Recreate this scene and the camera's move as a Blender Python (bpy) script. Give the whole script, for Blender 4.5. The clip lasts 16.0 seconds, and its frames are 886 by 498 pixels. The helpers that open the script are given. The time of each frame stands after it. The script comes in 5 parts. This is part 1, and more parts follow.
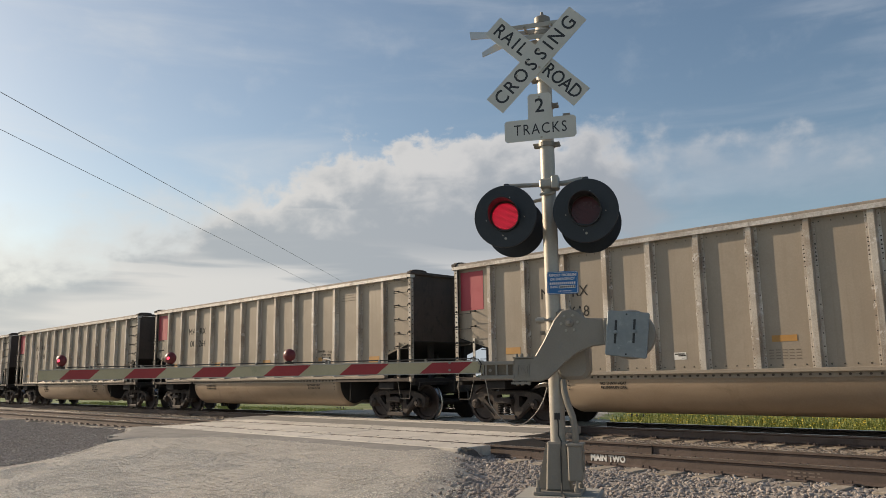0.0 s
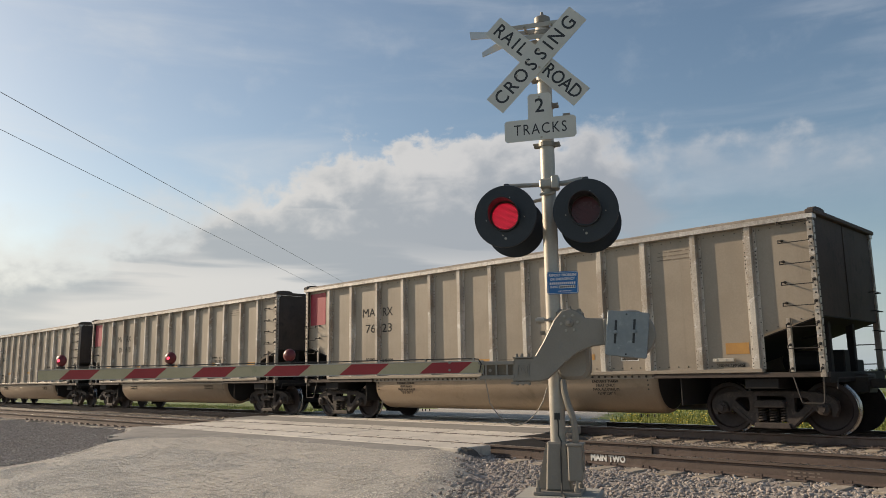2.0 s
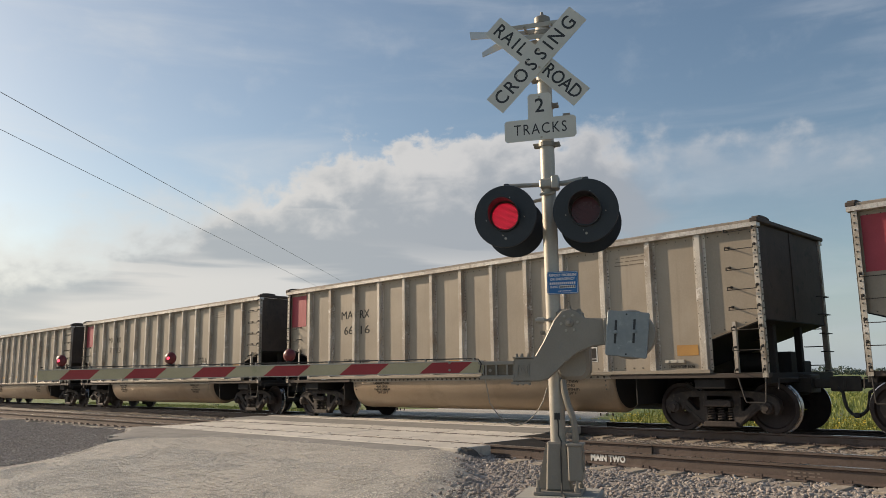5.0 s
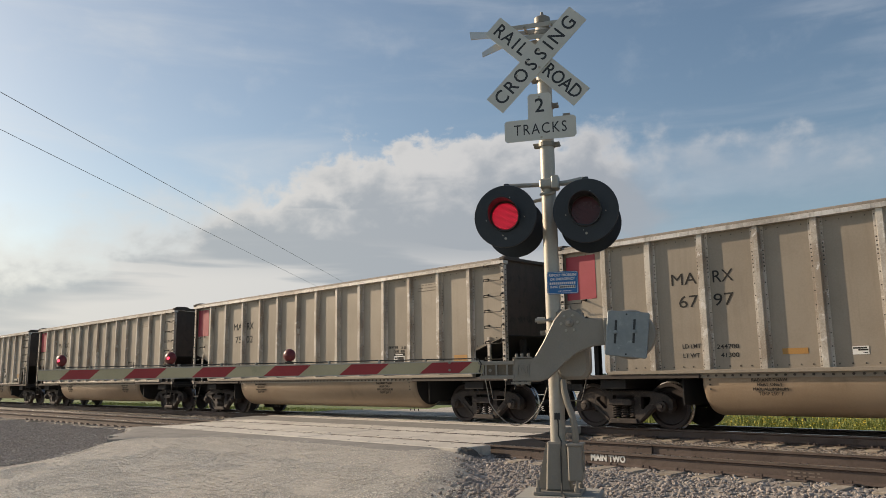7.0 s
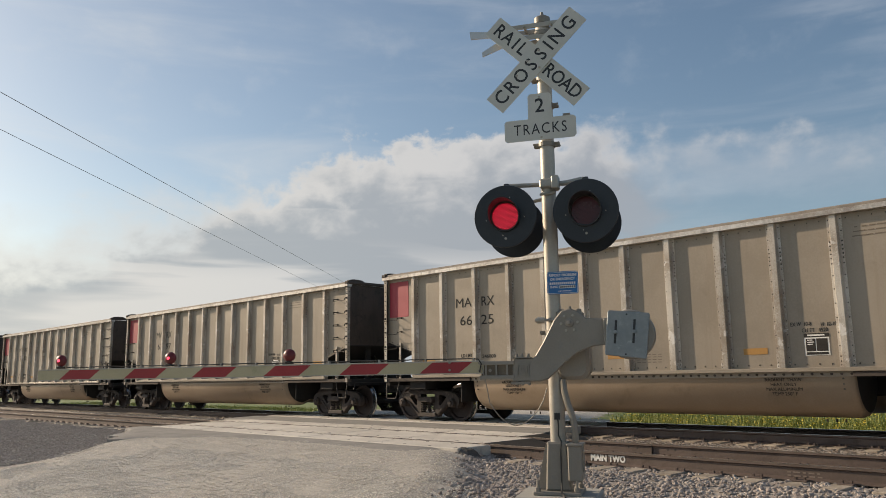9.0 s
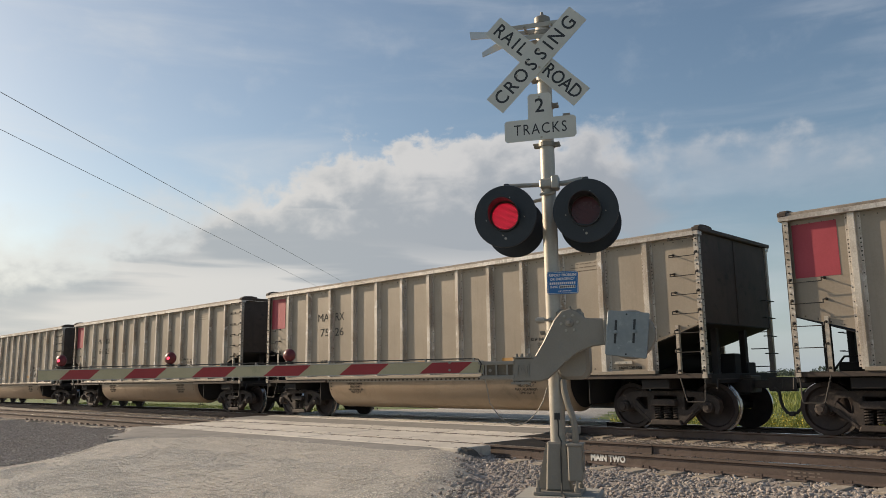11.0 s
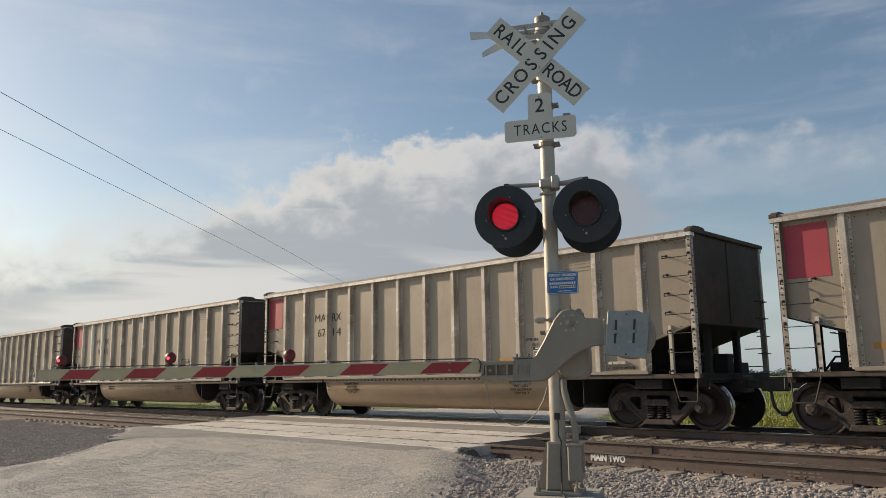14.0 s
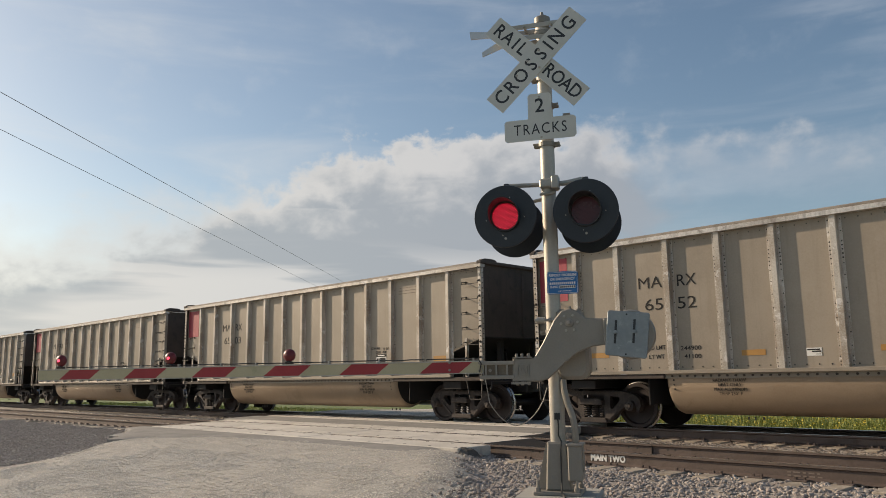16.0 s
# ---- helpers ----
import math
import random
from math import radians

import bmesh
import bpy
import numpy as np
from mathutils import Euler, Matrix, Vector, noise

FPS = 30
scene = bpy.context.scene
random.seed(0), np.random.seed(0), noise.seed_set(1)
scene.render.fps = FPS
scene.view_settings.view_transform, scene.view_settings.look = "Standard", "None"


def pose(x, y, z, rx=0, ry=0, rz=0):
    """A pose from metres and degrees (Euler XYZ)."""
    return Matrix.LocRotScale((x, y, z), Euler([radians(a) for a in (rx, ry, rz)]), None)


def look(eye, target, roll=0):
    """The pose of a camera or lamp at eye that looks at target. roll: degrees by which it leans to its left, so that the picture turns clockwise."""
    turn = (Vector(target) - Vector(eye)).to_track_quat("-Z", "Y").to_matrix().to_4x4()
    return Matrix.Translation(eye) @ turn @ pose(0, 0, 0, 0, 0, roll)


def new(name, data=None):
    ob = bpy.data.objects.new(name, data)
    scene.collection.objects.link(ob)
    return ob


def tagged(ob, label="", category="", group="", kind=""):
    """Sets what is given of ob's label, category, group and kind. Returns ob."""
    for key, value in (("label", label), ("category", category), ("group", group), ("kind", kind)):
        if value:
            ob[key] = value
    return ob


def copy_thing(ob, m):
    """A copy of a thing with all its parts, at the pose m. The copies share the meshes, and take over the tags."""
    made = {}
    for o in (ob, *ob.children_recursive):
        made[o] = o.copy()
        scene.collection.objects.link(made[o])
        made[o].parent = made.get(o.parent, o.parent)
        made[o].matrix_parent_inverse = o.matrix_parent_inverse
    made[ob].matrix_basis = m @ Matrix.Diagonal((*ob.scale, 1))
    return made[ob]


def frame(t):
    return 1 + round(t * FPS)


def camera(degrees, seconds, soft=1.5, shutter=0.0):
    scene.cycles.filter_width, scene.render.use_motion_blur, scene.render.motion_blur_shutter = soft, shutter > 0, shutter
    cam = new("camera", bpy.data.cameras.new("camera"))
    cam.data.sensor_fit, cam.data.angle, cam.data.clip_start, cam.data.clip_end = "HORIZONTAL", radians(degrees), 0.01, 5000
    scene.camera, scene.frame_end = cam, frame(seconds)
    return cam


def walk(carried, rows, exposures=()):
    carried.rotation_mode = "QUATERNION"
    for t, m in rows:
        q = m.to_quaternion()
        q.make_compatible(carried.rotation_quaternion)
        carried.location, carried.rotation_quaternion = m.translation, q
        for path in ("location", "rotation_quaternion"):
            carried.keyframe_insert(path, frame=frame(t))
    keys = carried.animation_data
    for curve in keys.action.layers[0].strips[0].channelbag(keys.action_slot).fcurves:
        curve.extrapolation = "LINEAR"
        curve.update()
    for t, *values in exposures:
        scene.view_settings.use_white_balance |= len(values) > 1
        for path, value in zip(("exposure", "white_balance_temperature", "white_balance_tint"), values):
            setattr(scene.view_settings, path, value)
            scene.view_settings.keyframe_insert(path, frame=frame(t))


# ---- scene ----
EYE = Vector((0.0, -13.549, 1.072))
AHEAD = Vector((-0.691, 0.703, 0.1654))
SECONDS = 16.0
cam = camera(59.87, SECONDS, soft=0.8)
STAND = look(EYE, EYE + AHEAD, -0.861)
walk(cam, [(0.0, STAND), (SECONDS, STAND)], exposures=[(0.0, 0.0), (SECONDS, 0.0)])

# ---- light ----
SUN_EL, SUN_FROM = radians(22), Vector((-0.9615, -0.2747, 0)).normalized()
sun_way = Vector((SUN_FROM.x * math.cos(SUN_EL), SUN_FROM.y * math.cos(SUN_EL), math.sin(SUN_EL)))
sun_data = bpy.data.lights.new("sun", "SUN")
sun_data.energy, sun_data.angle, sun_data.color = 5.0, radians(0.6), (1.0, 0.80, 0.58)
sun = new("sun", sun_data)
sun.matrix_world = look((0, 0, 30), Vector((0, 0, 30)) - sun_way)


class Nodes:
    """Short hand for a node tree."""

    def __init__(self, tree):
        self.tree = tree
        tree.nodes.clear()

    def add(self, kind, _out=0, _set=(), **inputs):
        n = self.tree.nodes.new(kind)
        for key, value in _set:
            if key == "operation":
                n.operation = value
            elif key == "use_clamp":
                n.use_clamp = value
            elif key == "data_type":
                n.data_type = value
            elif key == "blend_type":
                n.blend_type = value
            elif key == "interpolation_type":
                n.interpolation_type = value
            elif key == "attribute_name":
                n.attribute_name = value
        for key, value in inputs.items():
            name = key.replace("_", " ")
            sock = n.inputs[int(key[1:])] if key[0] == "i" and key[1:].isdigit() else n.inputs[name]
            if isinstance(value, bpy.types.NodeSocket):
                self.tree.links.new(value, sock)
            else:
                sock.default_value = value
        return n.outputs[_out] if len(n.outputs) else n

    def math(self, op, a, b=0.0, c=0.0, clamp=False):
        return self.add("ShaderNodeMath", _set=(("operation", op), ("use_clamp", clamp)), i0=a, i1=b, i2=c)

    def mix(self, fac, a, b, kind="MIX"):
        return self.add("ShaderNodeMix", 2, (("data_type", "RGBA"), ("blend_type", kind)), i0=fac, i6=a, i7=b)

    def ramp(self, fac, lo, hi):
        return self.add("ShaderNodeMapRange", _set=(("interpolation_type", "SMOOTHSTEP"),), Value=fac, From_Min=lo, From_Max=hi)

    def noise(self, vec, scale, detail=4.0, rough=0.55, warp=0.0):
        return self.add("ShaderNodeTexNoise", Vector=vec, Scale=scale, Detail=detail, Roughness=rough, Distortion=warp)


def sky():
    w = bpy.data.worlds.new("sky")
    scene.world = w
    w.use_nodes = True
    n = Nodes(w.node_tree)
    d = n.add("ShaderNodeTexCoord", 0)
    xyz = n.tree.nodes.new("ShaderNodeSeparateXYZ")
    n.tree.links.new(d, xyz.inputs[0])
    x, y, z = xyz.outputs
    nishita = n.tree.nodes.new("ShaderNodeTexSky")
    nishita.sky_type, nishita.sun_disc = "NISHITA", False
    nishita.sun_elevation, nishita.sun_rotation = SUN_EL, math.atan2(SUN_FROM.x, SUN_FROM.y)
    nishita.air_density, nishita.dust_density, nishita.ozone_density = 1.0, 1.0, 1.3
    blue = n.mix(1.0, nishita.outputs[0], (1.0, 1.0, 0.955, 1), "MULTIPLY")
    # azimuth (degrees, from +y towards -x) and height (degrees)
    az = n.math("MULTIPLY", n.math("ARCTAN2", n.math("MULTIPLY", x, -1.0), y), 180 / math.pi)
    el = n.math("MULTIPLY", n.math("ARCSINE", z), 180 / math.pi)
    flat = n.add("ShaderNodeCombineXYZ", X=n.math("MULTIPLY", az, 0.13), Y=n.math("MULTIPLY", el, 0.17), Z=3.0)
    wide = n.add("ShaderNodeCombineXYZ", X=n.math("MULTIPLY", az, 0.04), Y=n.math("MULTIPLY", el, 0.24), Z=7.0)
    puff = n.noise(flat, 2.0, 8.0, 0.56, 0.15)
    puff2 = n.noise(flat, 0.8, 5.0, 0.55, 0.2)
    veil = n.noise(wide, 1.1, 6.0, 0.55, 0.4)
    layer = n.noise(n.add("ShaderNodeCombineXYZ", X=n.math("MULTIPLY", az, 0.045), Y=n.math("MULTIPLY", el, 0.36), Z=1.0), 1.0, 4.0, 0.5, 0.3)
    sunward = n.ramp(az, 20.0, 85.0)
    left = n.ramp(az, 54.0, 68.0)
    right = n.ramp(az, 40.0, 26.0)
    # the upper edge of the cloud bank climbs away from the sun's side
    edge = n.math("ADD", 8.2, n.math("MULTIPLY", n.ramp(az, 80.0, 40.0), 10.0))
    edge = n.math("SUBTRACT", edge, n.math("MULTIPLY", n.ramp(az, 39.0, 20.0), 3.0))
    bumps = n.math("ADD", n.math("MULTIPLY", n.math("SUBTRACT", puff, 0.5), 8.0), n.math("MULTIPLY", n.math("SUBTRACT", puff2, 0.5), 4.0))
    depth = n.math("SUBTRACT", n.math("ADD", edge, bumps), el)
    soft = n.math("MULTIPLY", n.math("ADD", left, n.math("MULTIPLY", right, 0.35)), 3.2)
    bank = n.add("ShaderNodeMapRange", _set=(("interpolation_type", "SMOOTHSTEP"),), Value=depth, From_Min=n.math("SUBTRACT", -0.35, soft), From_Max=n.math("ADD", 0.75, soft))
    gaps = n.math("MULTIPLY", n.math("MULTIPLY", right, n.ramp(puff2, 0.60, 0.44)), 0.7)
    bank = n.math("MULTIPLY", bank, n.math("SUBTRACT", 1.0, gaps))
    clear = n.math("MULTIPLY", n.math("MULTIPLY", n.ramp(az, 33.0, 23.0), n.ramp(el, 17.0, 10.0)), 0.75)
    bank = n.math("MULTIPLY", bank, n.math("SUBTRACT", 1.0, clear))
    high = n.math("MULTIPLY", n.math("ADD", n.ramp(veil, 0.44, 0.80), n.math("MULTIPLY", n.ramp(puff, 0.52, 0.8), 0.35)), 0.42)
    high = n.math("ADD", high, n.math("MULTIPLY", sunward, 0.10), clamp=True)
    body = n.math("MULTIPLY", n.ramp(n.math("ADD", depth, n.math("MULTIPLY", n.math("SUBTRACT", puff2, 0.5), 7.0)), 0.8, 4.4), n.ramp(el, 7.0, 10.5))
    streak = n.math("MULTIPLY", n.ramp(layer, 0.44, 0.60), n.ramp(depth, 1.0, 3.5))
    bright = n.mix(sunward, (5.2, 5.15, 5.2, 1), (6.4, 6.2, 5.8, 1))
    shade = n.mix(sunward, (2.85, 3.1, 3.5, 1), (3.6, 3.9, 4.05, 1))
    cloud = n.mix(n.math("MAXIMUM", n.math("MULTIPLY", body, 0.9), n.math("MULTIPLY", streak, 0.9)), bright, shade)
    white = n.mix(sunward, (4.4, 4.75, 5.3, 1), (6.9, 6.8, 6.5, 1))
    col = n.mix(high, blue, white)
    col = n.mix(n.math("MULTIPLY", bank, 0.95), col, cloud)
    haze = n.ramp(el, 7.5, 0.5)
    col = n.mix(n.math("MULTIPLY", haze, 0.6), col, n.mix(sunward, (3.7, 4.5, 5.2, 1), (6.2, 6.05, 5.6, 1)))
    bg = n.add("ShaderNodeBackground", Color=col, Strength=0.116)
    n.add("ShaderNodeOutputWorld", Surface=bg)


sky()


# ---- materials ----
def paint(name, a, b, rough=0.6, metal=0.0, big=0.8, fine=40.0, bump=0.15, dist=0.002, streak=0.0, dirt=None, vary=0.0, coat=0.0, dirt_at=(0.52, 0.72)):
    """Two tones blotched at a large scale and grained at a fine one; streak: runs down the surface; dirt: a third tone in patches."""
    m = bpy.data.materials.new(name)
    m.use_nodes = True
    n = Nodes(m.node_tree)
    co = n.add("ShaderNodeTexCoord", 3)
    rnd = n.add("ShaderNodeObjectInfo", 5)
    shift = n.math("MULTIPLY", rnd, 37.0)
    at = n.add("ShaderNodeVectorMath", _set=(("operation", "ADD"),), i0=co, i1=n.add("ShaderNodeCombineXYZ", X=shift, Y=shift))
    large = n.noise(at, big, 5.0, 0.6, 0.3)
    grain = n.noise(at, fine, 3.0, 0.6)
    col = n.mix(n.ramp(n.math("ADD", n.math("MULTIPLY", large, 0.7), n.math("MULTIPLY", grain, 0.3)), 0.36, 0.64), (*a, 1), (*b, 1))
    if streak:
        runs = n.noise(n.add("ShaderNodeMapping", Vector=at, Scale=(9.0, 9.0, 0.55)), 1.0, 5.0, 0.6, 0.2)
        col = n.mix(n.math("MULTIPLY", n.ramp(runs, 0.50, 0.72), streak), col, (*(dirt or (0.12, 0.10, 0.08)), 1))
    if dirt:
        spots = n.noise(at, big * 3.3, 6.0, 0.68, 0.4)
        col = n.mix(n.math("MULTIPLY", n.ramp(spots, *dirt_at), 0.75), col, (*dirt, 1))
    if vary:
        k = n.math("ADD", 1.0 - vary, n.math("MULTIPLY", rnd, 2 * vary))
        col = n.mix(1.0, col, n.add("ShaderNodeCombineXYZ", X=k, Y=k, Z=k), "MULTIPLY")
    r = n.math("ADD", rough - 0.08, n.math("MULTIPLY", large, 0.16), clamp=True)
    nrm = n.add("ShaderNodeBump", Strength=bump, Distance=dist, Height=n.math("ADD", grain, n.math("MULTIPLY", large, 0.5)))
    sh = n.add("ShaderNodeBsdfPrincipled", Base_Color=col, Roughness=r, Metallic=metal, Normal=nrm, Coat_Weight=coat)
    n.add("ShaderNodeOutputMaterial", Surface=sh)
    return m


def islands(name, tones, rough=0.85):
    """Loose stones or leaves: each takes its own tone."""
    m = bpy.data.materials.new(name)
    m.use_nodes = True
    n = Nodes(m.node_tree)
    rnd = n.add("ShaderNodeNewGeometry", 8)
    ramp = n.tree.nodes.new("ShaderNodeValToRGB")
    els = ramp.color_ramp.elements
    while len(els) < len(tones):
        els.new(0.5)
    for i, t in enumerate(tones):
        els[i].position, els[i].color = i / (len(tones) - 1), (*t, 1)
    n.tree.links.new(rnd, ramp.inputs[0])
    co = n.add("ShaderNodeTexCoord", 3)
    grain = n.noise(co, 60.0, 3.0)
    col = n.mix(n.math("MULTIPLY", grain, 0.5), ramp.outputs[0], (0.10, 0.09, 0.08, 1), "OVERLAY")
    nrm = n.add("ShaderNodeBump", Strength=0.3, Distance=0.004, Height=grain)
    sh = n.add("ShaderNodeBsdfPrincipled", Base_Color=col, Roughness=rough, Normal=nrm)
    n.add("ShaderNodeOutputMaterial", Surface=sh)
    return m


def glow(name, col, power, speckle=0.0):
    m = bpy.data.materials.new(name)
    m.use_nodes = True
    n = Nodes(m.node_tree)
    sh = n.add("ShaderNodeBsdfPrincipled", Base_Color=(*[c * 0.12 for c in col], 1), Roughness=0.3, Emission_Color=(*col, 1), Emission_Strength=power)
    n.add("ShaderNodeOutputMaterial", Surface=sh)
    return m


CAR = paint("tan_car_paint", (0.278, 0.234, 0.181), (0.33, 0.282, 0.223), 0.43, 0.1, 0.7, 30, 0.10, 0.002, 0.25, (0.215, 0.175, 0.13), 0.06, dirt_at=(0.60, 0.90))
# Worn silvery patches; the pale tone also carries the gleam of sunlit edges.
CAR_POST = paint("worn_sunlit_post_paint", (0.56, 0.515, 0.45), (0.31, 0.255, 0.20), 0.40, 0.25, 1.1, 40, 0.2, 0.002, 0.30, (0.70, 0.67, 0.63), 0.12, dirt_at=(0.58, 0.64))
CAR_CAP = paint("bare_top_lip", (0.66, 0.635, 0.60), (0.33, 0.295, 0.26), 0.42, 0.35, 0.6, 25, 0.25, 0.003, 0.55, (0.17, 0.14, 0.115), 0.05, dirt_at=(0.56, 0.70))
CAR_RIM = paint("dusty_top_rim", (0.20, 0.17, 0.14), (0.31, 0.27, 0.23), 0.7, 0.1, 1.4, 30, 0.25, 0.003, 0.0, (0.09, 0.075, 0.065), 0.08)
# Grime and the small shade at each rivet head, in one dark colour.
RIVET = paint("grimy_shaded_rivet", (0.055, 0.046, 0.038), (0.085, 0.072, 0.060), 0.6, 0.3, 5, 60, 0.1)
# Streaked end paint; the shade of ends turned from the sun darkens it.
CAR_DARK = paint("shade_dark_end_paint", (0.056, 0.043, 0.036), (0.085, 0.065, 0.054), 0.8, 0.0, 1.2, 40, 0.15, 0.002, 0.25, (0.03, 0.027, 0.025))
# Near-black for parts below the car: the deep shade there is painted in.
CAR_UNDER = paint("shade_black_underframe", (0.012, 0.011, 0.011), (0.022, 0.019, 0.018), 0.8, 0.0, 2.0, 40, 0.2)
CAR_TUB = paint("tan_tub_paint", (0.295, 0.222, 0.153), (0.345, 0.268, 0.192), 0.36, 0.25, 0.5, 30, 0.08, 0.002, 0.0, (0.22, 0.17, 0.115), 0.03)
RED = paint("faded_red_paint", (0.39, 0.05, 0.072), (0.34, 0.04, 0.058), 0.55, 0, 1.0, 40, 0.1)
ORANGE = paint("amber_reflector", (0.43, 0.23, 0.055), (0.37, 0.19, 0.05), 0.5, 0, 3.0, 60, 0.1)
BLACK = paint("stencil_black", (0.016, 0.015, 0.014), (0.028, 0.025, 0.022), 0.85, 0, 4, 60, 0.1)
FAINT = paint("faded_print", (0.15, 0.12, 0.09), (0.20, 0.16, 0.12), 0.7, 0, 4, 60, 0.1)
WHITE = paint("label_white", (0.72, 0.71, 0.67), (0.80, 0.79, 0.76), 0.6, 0, 4, 60, 0.1)
TRUCK = paint("dusty_cast_steel", (0.034, 0.027, 0.024), (0.062, 0.049, 0.043), 0.75, 0.1, 4, 50, 0.4, 0.004, 0.2, (0.13, 0.10, 0.08))
WHEEL = paint("rusty_wheel_steel", (0.024, 0.017, 0.016), (0.044, 0.030, 0.027), 0.6, 0.2, 5, 50, 0.3, 0.003, 0.0, (0.05, 0.04, 0.035))
TREAD = paint("polished_tread", (0.42, 0.40, 0.38), (0.5, 0.48, 0.46), 0.25, 1.0, 6, 80, 0.05)
IRON = paint("dark_iron", (0.035, 0.032, 0.03), (0.06, 0.052, 0.045), 0.65, 0.3, 5, 60, 0.2)
RAIL = paint("rail_side", (0.10, 0.075, 0.064), (0.145, 0.11, 0.094), 0.7, 0.2, 1.5, 40, 0.3, 0.003, 0.0, (0.075, 0.055, 0.045))
RAILTOP = paint("rail_head", (0.60, 0.57, 0.53), (0.68, 0.65, 0.61), 0.27, 1.0, 1.0, 40, 0.05)
TIE = paint("weathered_tie", (0.26, 0.215, 0.165), (0.40, 0.345, 0.275), 0.85, 0, 3, 25, 0.6, 0.006, 0.0, (0.12, 0.095, 0.075), 0.15)
CONCRETE = paint("crossing_concrete", (0.50, 0.465, 0.41), (0.62, 0.58, 0.52), 0.85, 0, 0.9, 30, 0.35, 0.004, 0.0, (0.36, 0.33, 0.29), 0.06)
FOOTING = paint("footing_concrete", (0.30, 0.285, 0.255), (0.38, 0.365, 0.325), 0.9, 0, 2, 40, 0.4, 0.004)
ALU = paint("dull_aluminium", (0.39, 0.36, 0.31), (0.47, 0.44, 0.385), 0.5, 0.35, 2.0, 50, 0.12, 0.001, 0.12, (0.40, 0.385, 0.36))
GALV = paint("grey_mechanism_paint", (0.24, 0.217, 0.182), (0.28, 0.255, 0.215), 0.5, 0.1, 2.5, 60, 0.12, 0.001, 0.0, (0.22, 0.215, 0.2))
ZINC = paint("galvanised_plate", (0.235, 0.265, 0.275), (0.29, 0.315, 0.32), 0.5, 0.3, 4, 30, 0.1, 0.001, 0.0, (0.40, 0.425, 0.43), dirt_at=(0.56, 0.75))
SIGN = paint("sign_white", (0.56, 0.555, 0.51), (0.61, 0.605, 0.56), 0.45, 0, 2, 60, 0.06)
SIGNBACK = paint("sign_aluminium", (0.62, 0.60, 0.56), (0.7, 0.68, 0.64), 0.35, 0.6, 2, 60, 0.06)
LETTER = paint("sign_black", (0.025, 0.027, 0.03), (0.035, 0.036, 0.04), 0.5, 0, 2, 60, 0.05)
BLUE = paint("sign_blue", (0.018, 0.13, 0.36), (0.024, 0.15, 0.40), 0.4, 0, 3, 60, 0.05)
DISC = paint("signal_black", (0.018, 0.020, 0.024), (0.028, 0.031, 0.036), 0.42, 0, 2, 60, 0.06)
ARM_W = paint("gate_arm_grey", (0.43, 0.375, 0.235), (0.48, 0.425, 0.275), 0.5, 0, 1.5, 60, 0.06, dirt=(0.35, 0.325, 0.20))
ARM_R = paint("gate_arm_red", (0.34, 0.03, 0.035), (0.29, 0.022, 0.03), 0.45, 0, 1.5, 60, 0.06)
RUBBER = paint("cable_black", (0.02, 0.02, 0.02), (0.035, 0.033, 0.03), 0.6, 0, 4, 60, 0.1)
CORE = paint("stained_core", (0.13, 0.105, 0.075), (0.20, 0.165, 0.12), 0.8, 0, 6, 60, 0.3)
WIRE = paint("weathered_wire", (0.20, 0.20, 0.20), (0.26, 0.26, 0.26), 0.5, 0.6, 4, 60, 0.1)
DARKLENS = paint("unlit_lens", (0.07, 0.012, 0.014), (0.09, 0.016, 0.018), 0.25, 0, 6, 60, 0.1)
LIT = glow("lit_red", (0.80, 0.006, 0.03), 0.14)
LITDOT = glow("lit_red_diode", (1.0, 0.03, 0.07), 0.85)
GATELIT = glow("lit_gate_bulb", (1.0, 0.06, 0.10), 3.0)
GATELENS = paint("gate_lamp_red", (0.15, 0.014, 0.017), (0.12, 0.012, 0.014), 0.42, 0, 6, 60, 0.05)
ASPHALT = paint("worn_asphalt", (0.20, 0.19, 0.175), (0.27, 0.255, 0.235), 0.95, 0, 1.5, 60, 0.6, 0.008, 0.0, (0.33, 0.31, 0.28))
# Asphalt darkened in colour to show the heaps' side turned from the sun.
HEAP = paint("shaded_crumbled_asphalt", (0.075, 0.068, 0.06), (0.125, 0.115, 0.10), 0.95, 0, 6, 45, 1.0, 0.012, 0.0, (0.19, 0.175, 0.155))
STONES = islands("ballast_stones", [(0.235, 0.21, 0.192), (0.475, 0.43, 0.385), (0.36, 0.30, 0.27), (0.60, 0.55, 0.49), (0.305, 0.275, 0.252), (0.42, 0.36, 0.315)])
# Darker, browner stones than the open ballast, for the strip between the rails.
BROWN_STONES = islands("brown_stones", [(0.16, 0.125, 0.10), (0.34, 0.285, 0.235), (0.23, 0.175, 0.14), (0.42, 0.36, 0.30), (0.20, 0.16, 0.13)])
PEBBLES = islands("road_pebbles", [(0.66, 0.61, 0.54), (0.84, 0.79, 0.71), (0.58, 0.535, 0.47), (0.88, 0.84, 0.77), (0.74, 0.69, 0.615)])
LEAVES = islands("weed_leaves", [(0.17, 0.22, 0.035), (0.26, 0.30, 0.055), (0.34, 0.35, 0.07), (0.21, 0.26, 0.045)], 0.7)
DRY = islands("dry_grass", [(0.32, 0.25, 0.13), (0.42, 0.34, 0.19), (0.26, 0.20, 0.10)], 0.8)
BLOOM = islands("yellow_flowers", [(0.55, 0.45, 0.03), (0.65, 0.55, 0.06)], 0.7)
